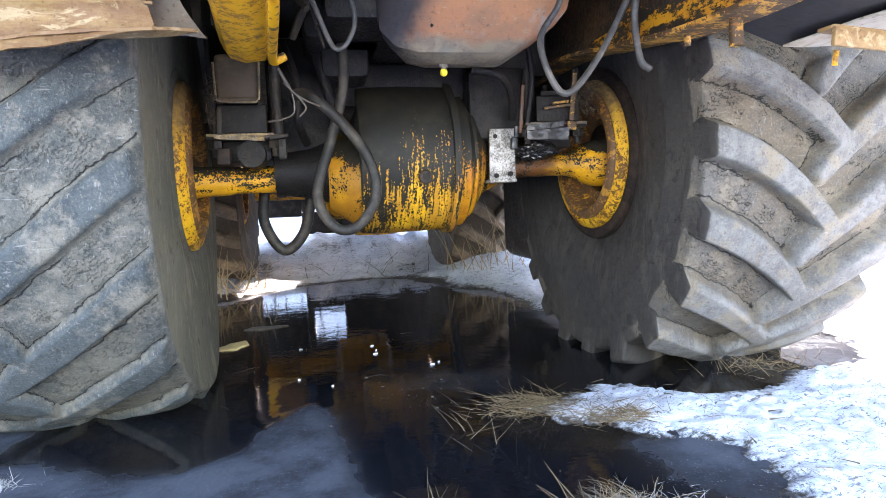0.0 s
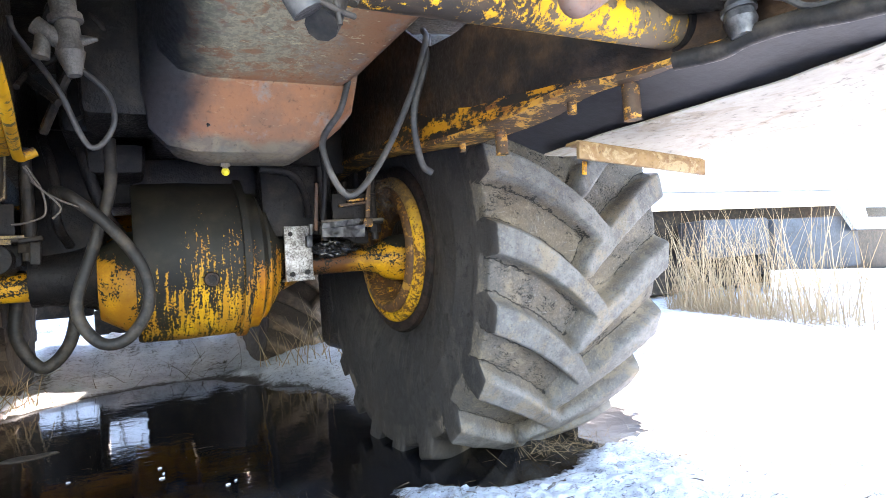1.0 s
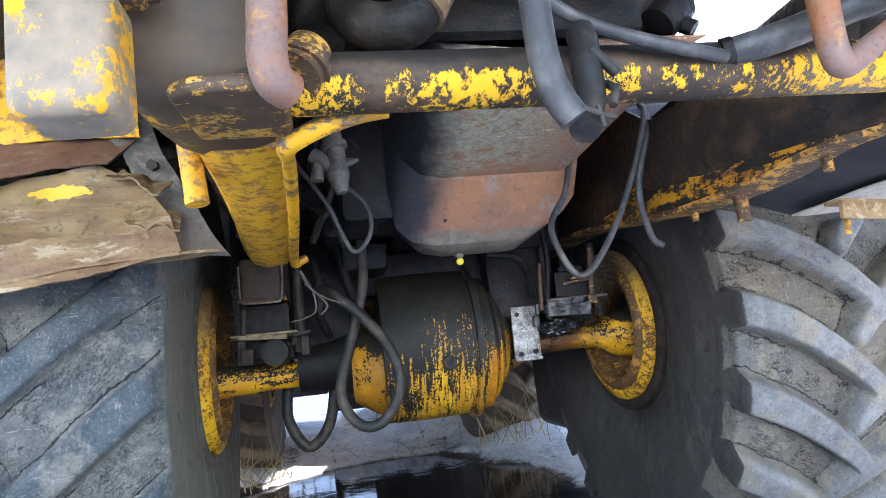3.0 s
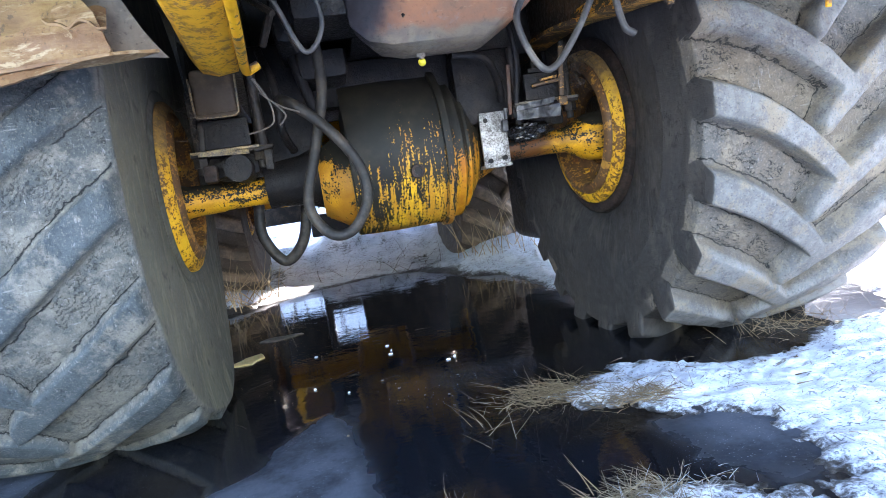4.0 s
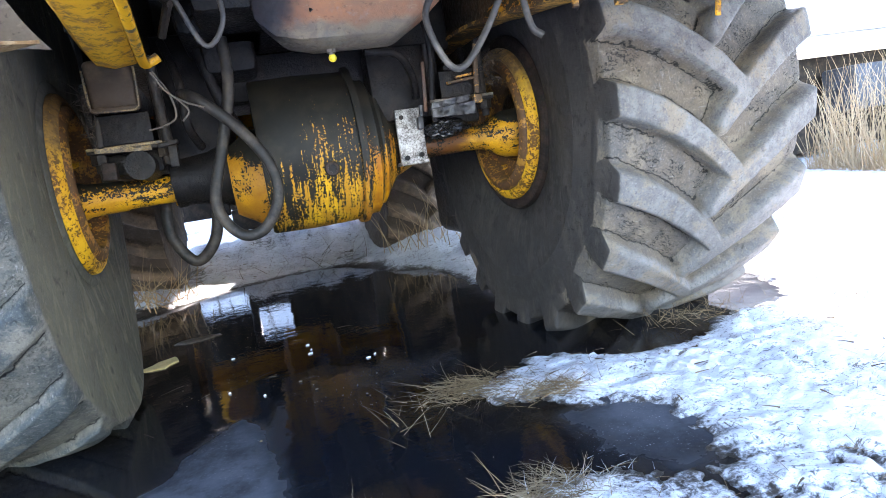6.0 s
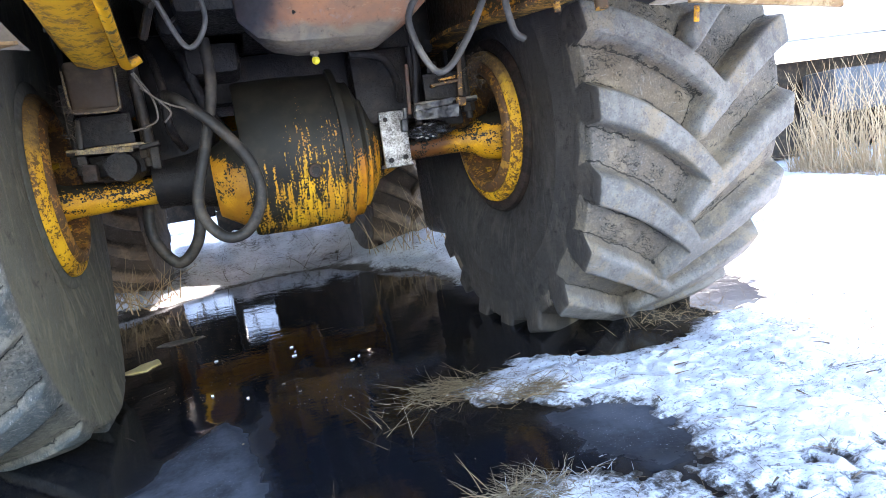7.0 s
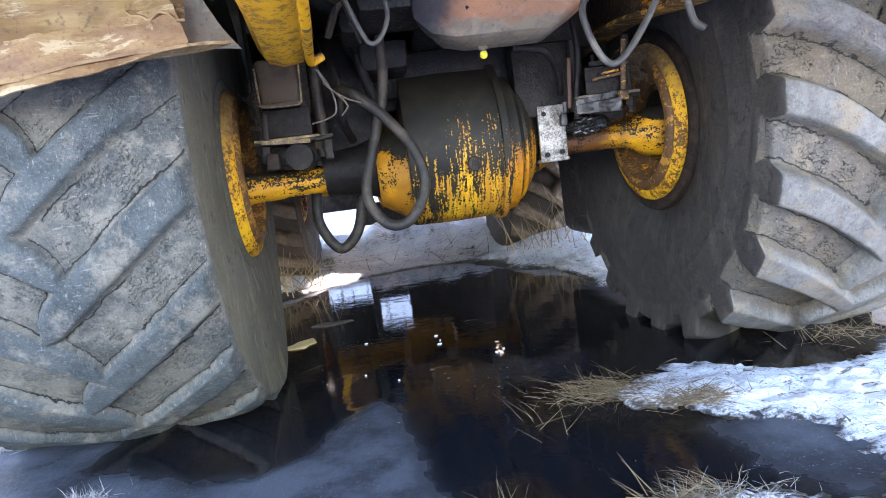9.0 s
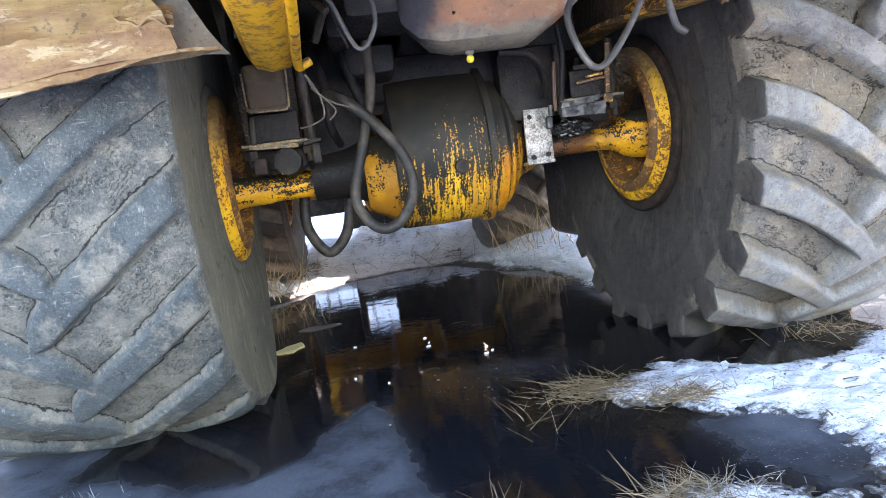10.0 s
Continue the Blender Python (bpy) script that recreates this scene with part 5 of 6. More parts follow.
for k in range(14):                              # lines and looms on the dark engine side
    x, z = rnd.uniform(-0.34, 0.0), rnd.uniform(1.12, 1.32)
    pts = [(x, rnd.uniform(-0.62, -0.45), z + 0.25)]
    for _ in range(3):
        pts.append((pts[-1][0] + rnd.uniform(-0.07, 0.07), rnd.uniform(-0.62, -0.42), pts[-1][2] - rnd.uniform(0.05, 0.12)))
    bm = bmesh.new()
    sweep(bm, pts, rnd.uniform(0.004, 0.012), 8, 6)
    part("oily_pipe", bm, M_BLACK2 if k % 3 else M_HOSE, tractor)
bm = bmesh.new()
box(bm, (0.02, 1.75, 0.86), (0.62, 0.5, 0.62), (0, 0, 0), 0.08)
rod(bm, (0.02, 1.5, 0.45), (0.02, 1.5, 1.2), 0.13, n=24)
part("articulation_joint", bm, M_YEL_HALF, tractor, "dirty orange-yellow articulation joint")
for x in (-0.62, 0.62):
    bm = bmesh.new()
    box(bm, (x, 2.2, 1.02), (0.22, 1.6, 0.34), (0, 0, 0), 0.03)
    part("rear_frame_beam", bm, M_YEL_HALF, tractor, "dirty yellow rear frame beam")
# added rear plates, the gap between them throws sun onto the shore
for c, size in (((-0.80, 4.75, 0.92), (0.56, 0.12, 0.80)), ((0.50, 4.75, 0.82), (1.20, 0.12, 1.0)), ((-0.31, 4.75, 1.08), (0.42, 0.12, 0.48)), ((-0.31, 4.75, 0.445), (0.42, 0.12, 0.25)), ((-0.48, 4.75, 0.705), (0.08, 0.12, 0.27)), ((0.0, 4.2, 1.2), (1.2, 1.0, 0.3))):
    bm = bmesh.new()
    box(bm, c, size, (0, 0, 0), 0.02)
    part("sun_gap_plate", bm, M_BLACK2, tractor, "dark plate added at the rear to block sun round a gap")
# unseen panel, added to put orange into the puddle's reflection
bm = bmesh.new()
box(bm, (-1.05, 4.72, 1.50), (0.80, 0.10, 0.56), (0, 0, 0), 0.02)
part("reflection_panel", bm, M_YEL_SCUFF, tractor, "yellow panel added for the orange reflection in the water")
bm = bmesh.new()
box(bm, (0.36, -0.05, 0.98), (0.26, 0.22, 0.26), (0, 0, 0), 0.03)
part("pump_housing", bm, M_BLACK, tractor)
bm = bmesh.new()
box(bm, (0.05, 1.9, 0.98), (0.34, 2.6, 0.26), (0, 0, 0), 0.04)
rod(bm, (0.05, 0.5, 0.80), (0.05, 3.2, 0.80), 0.07)
part("gearbox", bm, M_BLACK2, tractor, "dark gearbox and drive shaft")
bm = bmesh.new()
lathe(bm, [(-0.85, 0.02), (-0.85, 0.09), (-0.25, 0.10), (-0.2, 0.25), (0.2, 0.25), (0.25, 0.10), (0.85, 0.09), (0.85, 0.02)], (0, 3.2, AXLE_Z), 40)
part("rear_axle", bm, M_YEL_HALF, tractor, "dirty yellow rear axle")
# upper body, largely out of view, added to close off the sky
for name, c, size, label in (("hood_floor", (0, 2.6, 1.75), (2.6, 6.0, 0.05), "dark floor plate"), ("hood_floor", (0, -1.3, 1.75), (1.5, 2.4, 0.05), "dark floor plate"), ("wing_plate", (-1.05, -1.2, 1.55), (0.8, 2.2, 0.05), "dark wing plate"),
                             ("wing_plate", (1.49, -1.35, 1.45), (1.36, 1.9, 0.05), "dark wing plate"), ("sky_gap_plate", (1.05, -1.95, 1.62), (0.7, 1.1, 0.05), "dark plate added to close a gap of sky"), ("grille", (0, -2.45, 2.0), (1.4, 0.08, 0.55), "radiator grille"),
                             ("hood", (0, 0.2, 2.5), (1.3, 2.6, 1.5), "engine hood"), ("cab", (0, 3.2, 2.4), (2.6, 2.2, 1.4), "cab body")):
    bm = bmesh.new()
    box(bm, c, size, (0, 0, 0), min(0.08, size[2] * 0.2))
    part(name, bm, M_BLACK2, tractor, label)

# mudguard and step sheets
bm = bmesh.new()
sheet(bm, [(1.10, -2.3, 1.04), (1.85, -2.3, 1.06), (1.66, -1.02, 0.985), (0.86, -0.93, 0.995)], 0.004, 30, 30, 0.012, 3.0, 4)
part("platform_sheet", bm, M_WHITE, tractor, "dirty off-white sheet metal platform seen from below")
bm = bmesh.new()
sheet(bm, [(0.96, -2.3, 1.07), (1.14, -2.3, 1.045), (0.89, -0.90, 1.0), (0.70, -0.90, 1.06)], 0.006, 20, 30, 0.006, 4.0, 8)
part("side_plate", bm, M_PLATE, tractor, "smooth blue-black side plate")
bm = bmesh.new()
box(bm, (0.958, -1.20, 0.928), (0.415, 0.012, 0.040), (0, 5.2, 0), 0.003)
box(bm, (0.958, -1.18, 0.948), (0.415, 0.045, 0.008), (0, 5.2, 0), 0.002)
part("angle_iron", bm, M_SHEET, tractor, "bent rusty angle iron under the platform")
bm = bmesh.new()
box(bm, (0.853, -1.10, 0.925), (0.013, 0.006, 0.036), (0, 8, 0), 0.002)
part("tag", bm, M_YEL_SCUFF, tractor, "small yellow tag")
step = new("step_panel")
step.parent = tractor
STEP_K = 1.6
step.matrix_basis = Matrix.Translation((-0.27 * (1 - STEP_K), -2.28 * (1 - STEP_K), 0.69 * (1 - STEP_K))) @ Matrix.Scale(STEP_K, 4)
step["label"] = "crumpled rusty sheet metal step panel with yellow remnants"


def torn(bm, top, low, y_top, y_low, x0, nu=90, nv=14, wave=0.012, freq=8.0, seed=0.0, ragged=0.006, thick=0.004):
    """A crumpled sheet between two ragged edges given as (x, z) runs, from x0 to their ends."""
    def edge(run, u, q):
        x = x0 + (run[-1][0] - x0) * u
        (ax, az), (bx, bz) = run[0], run[1]
        pts = [(x0, az + (x0 - ax) * (bz - az) / (bx - ax))] + list(run)
        for (ax, az), (bx, bz) in zip(pts, pts[1:]):
            if x <= bx + 1e-9:
                z = az + (bz - az) * (x - ax) / max(1e-6, bx - ax)
                break
        return x, z + ragged * noise.noise((x * 22, q, seed)) + 0.5 * ragged * noise.noise((x * 70, q, seed))
    layers = []
    for side in (0, 1):
        grid = []
        for i in range(nu + 1):
            (xa, za), (xb, zb) = edge(top, i / nu, 0.0), edge(low, i / nu, 9.0)
            row = []
            for j in range(nv + 1):
                v = j / nv
                p = Vector((xa + (xb - xa) * v, y_top + (y_low - y_top) * v, za + (zb - za) * v))
                w = wave * noise.noise(p * freq + Vector((seed, 0, 0))) + 0.4 * wave * noise.noise(p * freq * 3.3 + Vector((seed, 2, 0)))
                p.y += w + side * thick
                row.append(bm.verts.new(p))
            grid.append(row)
        layers.append(grid)
    lo, hi = layers
    for i in range(nu):
        for j in range(nv):
            bm.faces.new((lo[i][j], lo[i + 1][j], lo[i + 1][j + 1], lo[i][j + 1]))
            bm.faces.new((hi[i][j + 1], hi[i + 1][j + 1], hi[i + 1][j], hi[i][j]))
        bm.faces.new((lo[i + 1][0], lo[i][0], hi[i][0], hi[i + 1][0]))
        bm.faces.new((lo[i][nv], lo[i + 1][nv], hi[i + 1][nv], hi[i][nv]))
    for j in range(nv):
        bm.faces.new((lo[0][j], lo[0][j + 1], hi[0][j + 1], hi[0][j]))
        bm.faces.new((lo[nu][j + 1], lo[nu][j], hi[nu][j], hi[nu][j + 1]))
    return bm


bm = bmesh.new()
torn(bm, [(-0.73, 0.930), (-0.60, 0.940), (-0.502, 0.953)], [(-0.73, 0.859), (-0.60, 0.877), (-0.488, 0.900)], -1.422, -1.440, -1.45, 110, 10, 0.010, 14.0, 2.0, 0.005, 0.006)
sheet(bm, [(-1.45, -1.436, 0.791), (-0.490, -1.438, 0.899), (-0.44, -1.395, 0.905), (-1.45, -1.385, 0.800)], 0.004, 60, 8, 0.006, 9.0, 5)
part("lower_beam", bm, M_BEAM, step, "bent lower beam with chipped beige paint")
bm = bmesh.new()
torn(bm, [(-0.73, 1.020), (-0.66, 1.034), (-0.600, 1.040), (-0.545, 1.012)], [(-0.73, 0.926), (-0.60, 0.936), (-0.500, 0.950)], -1.405, -1.415, -1.45, 100, 18, 0.020, 8.0, 1.0, 0.004)
part("middle_panel", bm, M_SMEARED, step, "dented brown sheet with a smear of yellow")
bm = bmesh.new()
torn(bm, [(-0.73, 1.085), (-0.60, 1.085), (-0.555, 1.080)], [(-0.73, 1.018), (-0.66, 1.033), (-0.585, 1.036)], -1.395, -1.425, -1.45, 90, 12, 0.016, 7.0, 9.0, 0.005)
part("rust_fold", bm, M_FOLD, step, "rust-brown folded sheet edge")
bm = bmesh.new()
torn(bm, [(-1.0, 1.30), (-0.72, 1.27), (-0.57, 1.22)], [(-0.73, 1.080), (-0.60, 1.082), (-0.545, 1.078)], -1.39, -1.40, -1.45, 90, 18, 0.014, 5.0, 13.0, 0.004)
part("upper_panel", bm, M_YEL_SCUFF, step, "upper panel with scuffed yellow paint")
bm = bmesh.new()
layers = []
for side in (0, 1):                              # a bent strip, broad above and running out in a point
    grid = []
    for i in range(37):
        z = 1.19 - 0.289 * i / 36
        xl = np.interp(z, (0.902, 0.925, 0.968, 1.015, 1.065, 1.10, 1.19), (-0.494, -0.508, -0.534, -0.555, -0.575, -0.605, -0.60))
        xr = np.interp(z, (0.902, 0.925, 0.968, 1.015, 1.065, 1.10, 1.19), (-0.434, -0.452, -0.474, -0.497, -0.524, -0.535, -0.554))
        row = []
        for j in range(11):
            x = xl + (xr - xl) * j / 10
            bend = 0.010 * noise.noise((x * 14, 3, z * 9)) + 0.004 * noise.noise((x * 50, 3, z * 40))
            row.append(bm.verts.new((x + 0.003 * noise.noise((z * 60, j, 1)), -1.394 + bend + 0.004 * side + 0.02 * j / 10, z)))
        grid.append(row)
    layers.append(grid)
for i in range(36):
    for j in range(10):
        for side, g in enumerate(layers):
            q = (g[i][j], g[i][j + 1], g[i + 1][j + 1], g[i + 1][j])
            bm.faces.new(q if side == 0 else q[::-1])
    for j in (0, 10):
        bm.faces.new((layers[0][i][j], layers[0][i + 1][j], layers[1][i + 1][j], layers[1][i][j]))
bmesh.ops.recalc_face_normals(bm, faces=bm.faces[:])
part("corner_flap", bm, M_GREY_METAL, step, "bare grey torn corner flap")
for corners, seed in (([(-0.585, -1.425, 1.022), (-0.515, -1.43, 0.985), (-0.505, -1.40, 1.000), (-0.57, -1.395, 1.034)], 4), ([(-0.56, -1.432, 0.950), (-0.488, -1.437, 0.925), (-0.494, -1.40, 0.962), (-0.55, -1.40, 0.966)], 7)):
    bm = bmesh.new()
    sheet(bm, corners, 0.003, 20, 8, 0.016, 26.0, seed)
    part("torn_edge", bm, M_BEAM, step, "crumpled torn sheet edge")
bm = bmesh.new()
rod(bm, (-0.532, -1.385, 1.040), (-0.532, -1.400, 1.038), 0.008, n=6)
part("bolt", bm, M_BLACK2, step)


hose("hose", [(-0.37, -0.12, 1.01), (-0.352, -0.30, 0.998), (-0.309, -0.41, 0.965), (-0.223, -0.42, 0.883), (-0.150, -0.42, 0.772), (-0.137, -0.42, 0.665), (-0.192, -0.41, 0.577), (-0.263, -0.40, 0.574), (-0.312, -0.38, 0.671),
              (-0.264, -0.36, 0.836), (-0.217, -0.36, 0.999), (-0.212, -0.34, 1.15)], 0.0165, M_HOSE, "looped grey-black rubber hose hanging by the differential", 12)
hose("hose", [(-0.50, 0.10, 0.80), (-0.51, 0.10, 0.70), (-0.515, 0.1, 0.58), (-0.45, 0.1, 0.477), (-0.372, 0.1, 0.544), (-0.338, 0.1, 0.693), (-0.33, 0.1, 0.82)], 0.0205, M_HOSE, "black hose loop below the axle", 12)
hose("cable", [(-0.385, -0.72, 1.32), (-0.375, -0.7, 1.285), (-0.304, -0.7, 1.172), (-0.246, -0.7, 1.039), (-0.196, -0.7, 1.087), (-0.202, -0.7, 1.163), (-0.255, -0.7, 1.22)], 0.0065, M_HOSE_GREY, "thin grey cable loop")
hose("hose", [(0.62, -0.72, 1.40), (0.609, -0.75, 1.352), (0.55, -0.75, 1.194), (0.442, -0.75, 1.0), (0.345, -0.75, 0.912), (0.288, -0.74, 1.044), (0.357, -0.70, 1.153), (0.40, -0.66, 1.25)], 0.009, M_HOSE_GREY, "grey hose hanging in a loop")
hose("hose", [(0.63, -0.73, 1.38), (0.608, -0.75, 1.298), (0.556, -0.75, 1.142), (0.567, -0.75, 1.007), (0.598, -0.75, 0.973)], 0.010, M_HOSE_GREY, "cut grey hose end")

# pipes in front of the cross tube
bm = bmesh.new()
sweep(bm, [(-0.345, -1.58, 1.34), (-0.345, -1.58, 1.25), (-0.348, -1.58, 1.16), (-0.350, -1.58, 1.120), (-0.345, -1.572, 1.095), (-0.330, -1.55, 1.090)], 0.0255, 20)
part("rusty_pipe", bm, M_RUST, tractor, "rusty vertical pipe elbow")
bm = bmesh.new()
sweep(bm, [(-0.346, -1.58, 1.232), (-0.345, -1.58, 1.25), (-0.344, -1.58, 1.30), (-0.343, -1.58, 1.42)], 0.036, 22, 6, lambda t: 0.031 + 0.006 * min(1, t * 8))
part("pipe_collar", bm, M_BLACK2, tractor, "black rubber sleeve")
bm = bmesh.new()
sweep(bm, [(0.0, -1.38, 1.55), (-0.045, -1.39, 1.44), (-0.083, -1.40, 1.365), (-0.118, -1.41, 1.300)], 0.042, 24, 14, lambda t: 0.042 + 0.0035 * math.sin(t * 46))
part("ribbed_coupling", bm, M_COUPLING, tractor, "rusty red ribbed coolant coupling")
bm = bmesh.new()
sweep(bm, [(-0.112, -1.41, 1.312), (-0.118, -1.41, 1.300), (-0.127, -1.412, 1.283)], 0.045, 24, 4)
part("coupling_cuff", bm, M_BEAM, tractor, "pale brown hose cuff")
bm = bmesh.new()
sweep(bm, [(-0.118, -1.41, 1.30), (-0.140, -1.41, 1.268), (-0.175, -1.40, 1.265), (-0.215, -1.38, 1.285), (-0.235, -1.34, 1.34), (-0.24, -1.30, 1.45), (-0.24, -1.28, 1.6)], 0.038, 20)
part("coolant_elbow", bm, M_BLACK2, tractor, "black coolant elbow")
bm = bmesh.new()
sweep(bm, [(-0.29, -1.22, 1.34), (-0.285, -1.2, 1.42), (-0.28, -1.2, 1.62)], 0.05, 20)
part("coolant_pipe", bm, M_BLACK2, tractor)
hose("hose", [(0.006, -1.60, 1.33), (0.0, -1.60, 1.25), (-0.004, -1.60, 1.199), (-0.004, -1.60, 1.107), (0.006, -1.60, 1.050), (0.026, -1.60, 1.012)], 0.0205, M_HOSE_GREY, "grey drain hose over the cross tube", 18)
bm = bmesh.new()
sweep(bm, [(-0.004, -1.60, 1.198), (-0.003, -1.60, 1.215), (0.002, -1.60, 1.27), (0.008, -1.60, 1.40)], 0.03, 20, 12, lambda t: 0.0285 + 0.003 * math.sin(t * 31) + 0.001 * math.sin(t * 97))
part("hose_sleeve", bm, M_HOSE_GREY, tractor, "wrinkled grey clamp sleeve")
for pts, r in (([(0.089, -1.52, 1.18), (0.087, -1.53, 1.155), (0.079, -1.545, 1.115), (0.076, -1.55, 1.07), (0.062, -1.56, 1.030), (0.048, -1.575, 1.008)], 0.0215), ([(0.105, -1.545, 1.085), (0.100, -1.575, 1.062), (0.088, -1.585, 1.036)], 0.006), ([(0.082, -1.56, 1.13), (0.108, -1.56, 1.10), (0.115, -1.56, 1.092)], 0.008), ([(0.03, -1.615, 1.022), (0.062, -1.60, 1.018), (0.09, -1.58, 1.022)], 0.004), ([(0.06, -1.60, 1.03), (0.064, -1.60, 1.0)], 0.0035)):
    bm = bmesh.new()
    sweep(bm, pts, r, 10)
    part("hose_clamp", bm, M_HOSE, tractor)
hose("hose", [(0.0, -1.53, 1.27), (0.054, -1.52, 1.225), (0.105, -1.52, 1.192), (0.167, -1.52, 1.170), (0.242, -1.52, 1.150), (0.33, -1.50, 1.143)], 0.0105, M_HOSE_GREY, "thin grey hose", 12)
bm = bmesh.new()
sweep(bm, [(0.343, -1.48, 1.156), (0.422, -1.52, 1.165), (0.509, -1.56, 1.186), (0.57, -1.62, 1.192), (0.706, -1.66, 1.238), (0.842, -1.7, 1.284)], 0.024, 20)
grey = part("grey_pipe", bm, M_HOSE_GREY, tractor, "grey steel pipe slanting up")
bm = bmesh.new()
rod(bm, (0.341, -1.479, 1.156), (0.355, -1.486, 1.157), 0.0265, n=20)
part("collar", bm, M_BLACK, grey)
bm = bmesh.new()
sweep(bm, [(0.427, -1.60, 1.22), (0.423, -1.60, 1.16), (0.422, -1.60, 1.10), (0.430, -1.60, 1.074), (0.452, -1.60, 1.080), (0.497, -1.60, 1.108), (0.538, -1.60, 1.132)], 0.020, 18, 8, lambda t: 0.0215 - 0.005 * t)
bent = part("bent_pipe", bm, M_RUST, tractor, "bent rusty pipe")
bm = bmesh.new()
sweep(bm, [(0.425, -1.60, 1.200), (0.426, -1.60, 1.215), (0.436, -1.60, 1.27), (0.455, -1.60, 1.36), (0.46, -1.6, 1.45)], 0.03, 20, 6, lambda t: 0.026 + 0.006 * min(1, t * 6))
part("sleeve", bm, M_COUPLING, bent, "brown rubber sleeve")
bm = bmesh.new()
sweep(bm, [(0.30, -1.05, 1.43), (0.435, -1.0, 1.504), (0.625, -1.0, 1.65), (0.775, -1.0, 1.76)], 0.095, 24)
part("exhaust_pipe", bm, sooty("sooty_red_brown", (0.022, 0.013, 0.010), (0.085, 0.042, 0.028), 0.55, 7), tractor, "dark red-brown exhaust pipe")
for k in range(4):
    bm = bmesh.new()
    lathe(bm, [(-0.012, 0.05), (-0.012, 0.135 - 0.01 * k), (0.0, 0.125 - 0.01 * k), (0.012, 0.135 - 0.01 * k), (0.012, 0.05)], (0, 0, 0), 40, True)
    bm.transform(pose(0.30, -0.92 + 0.026 * k, 1.70, 0, 0, 90))
    part("belt_pulley", bm, M_BLACK2, tractor)
bm = bmesh.new()
rod(bm, (0.48, -1.10, 1.43), (0.545, -1.10, 1.485), 0.045, n=20)
rod(bm, (0.53, -1.10, 1.44), (0.56, -1.12, 1.41), 0.02, n=12)
part("sensor", bm, M_BLACK, tractor)
bm = bmesh.new()
box(bm, (0.655, -1.30, 1.50), (0.075, 0.07, 0.13), (0, 12, 0), 0.012)
part("bracket", bm, M_BLACK, tractor)
bm = bmesh.new()
prism(bm, [(1.00, 1.36), (1.65, 1.36), (1.65, 1.78), (0.86, 1.78), (0.89, 1.66), (0.98, 1.60)], -1.06, -1.045, "y")
part("splash_plate", bm, M_BLACK, tractor, "dark splash plate behind the pipes")
# cable connector behind the gusset
M_CONN = plain("dusty_grey_plastic", (0.12, 0.105, 0.088), (0.05, 0.043, 0.036), 0.6, 26)
connector = new("cable_connector")
connector.parent = tractor
connector["label"] = "dusty grey cable connector with branches"
for a, b, r1, r2 in (((-0.285, -0.80, 1.39), (-0.275, -0.80, 1.30), 0.026, 0.026), ((-0.275, -0.80, 1.30), (-0.272, -0.80, 1.285), 0.034, 0.034), ((-0.272, -0.80, 1.285), (-0.268, -0.80, 1.22), 0.024, 0.027),
                     ((-0.268, -0.80, 1.22), (-0.262, -0.80, 1.17), 0.030, 0.014), ((-0.275, -0.80, 1.235), (-0.330, -0.80, 1.275), 0.018, 0.02), ((-0.315, -0.80, 1.262), (-0.322, -0.80, 1.205), 0.014, 0.017), ((-0.262, -0.80, 1.245), (-0.215, -0.80, 1.255), 0.017, 0.004)):
    bm = bmesh.new()
    rod(bm, a, b, r1, r2, 14)
    part("connector_piece", bm, M_CONN, connector)
# thin wires by the spring
for pts in ([(-0.40, -0.50, 1.03), (-0.375, -0.46, 0.985), (-0.335, -0.44, 0.955), (-0.29, -0.44, 0.935)], [(-0.40, -0.46, 1.04), (-0.37, -0.45, 0.98), (-0.365, -0.44, 0.92), (-0.40, -0.43, 0.90), (-0.44, -0.43, 0.893)], [(-0.39, -0.46, 1.0), (-0.35, -0.45, 0.96), (-0.33, -0.44, 0.93), (-0.35, -0.44, 0.905)]):
    hose("wire", pts, 0.0028, M_WIRE, "thin dull wire", 6)
bm = bmesh.new()
box(bm, (-0.568, -1.585, 1.121), (0.114, 0.10, 0.166), (0, -2, 0), 0.022, 5)
part("canister", bm, paint("peeling_yellow_on_grey", 0.36, (1, 1, 0.8), grime=(0.10, 0.085, 0.068), scale=13, rust=0.4), tractor, "grey canister with peeling yellow paint")
bm = bmesh.new()
box(bm, (-0.518, -1.56, 1.27), (0.032, 0.03, 0.13), (0, -8, 0), 0.006)
box(bm, (-0.497, -1.54, 1.27), (0.018, 0.02, 0.09), (0, -8, 0), 0.006)
part("canister_strap", bm, M_LUG, tractor)
for k in range(6):
    bm = bmesh.new()
    lathe(bm, [(0, 0.008), (0, 0.030), (0.003, 0.033), (0.007, 0.030), (0.007, 0.008)], (-0.60 + 0.012 * k, -1.58, 1.245), 20, True)
    part("spring_coil", bm, M_BLACK2, tractor)


# ---- far things ----
trailer = thing("trailer", "white-sided trailer parked in the snow behind dry reeds", "trailer", (9.0, 3.6, 0.0))
bm = bmesh.new()
box(bm, (0.4, 0.7, 2.3), (9.0, 1.3, 1.55), (0, 0, 0), 0.02)
part("side_wall", bm, M_TRAILER, trailer)
bm = bmesh.new()
box(bm, (-1.1, 0.0, 1.42), (4.3, 0.08, 0.15), (0, 0, 0), 0.01)
part("side_beam", bm, M_TRAILER, trailer)
bm = bmesh.new()
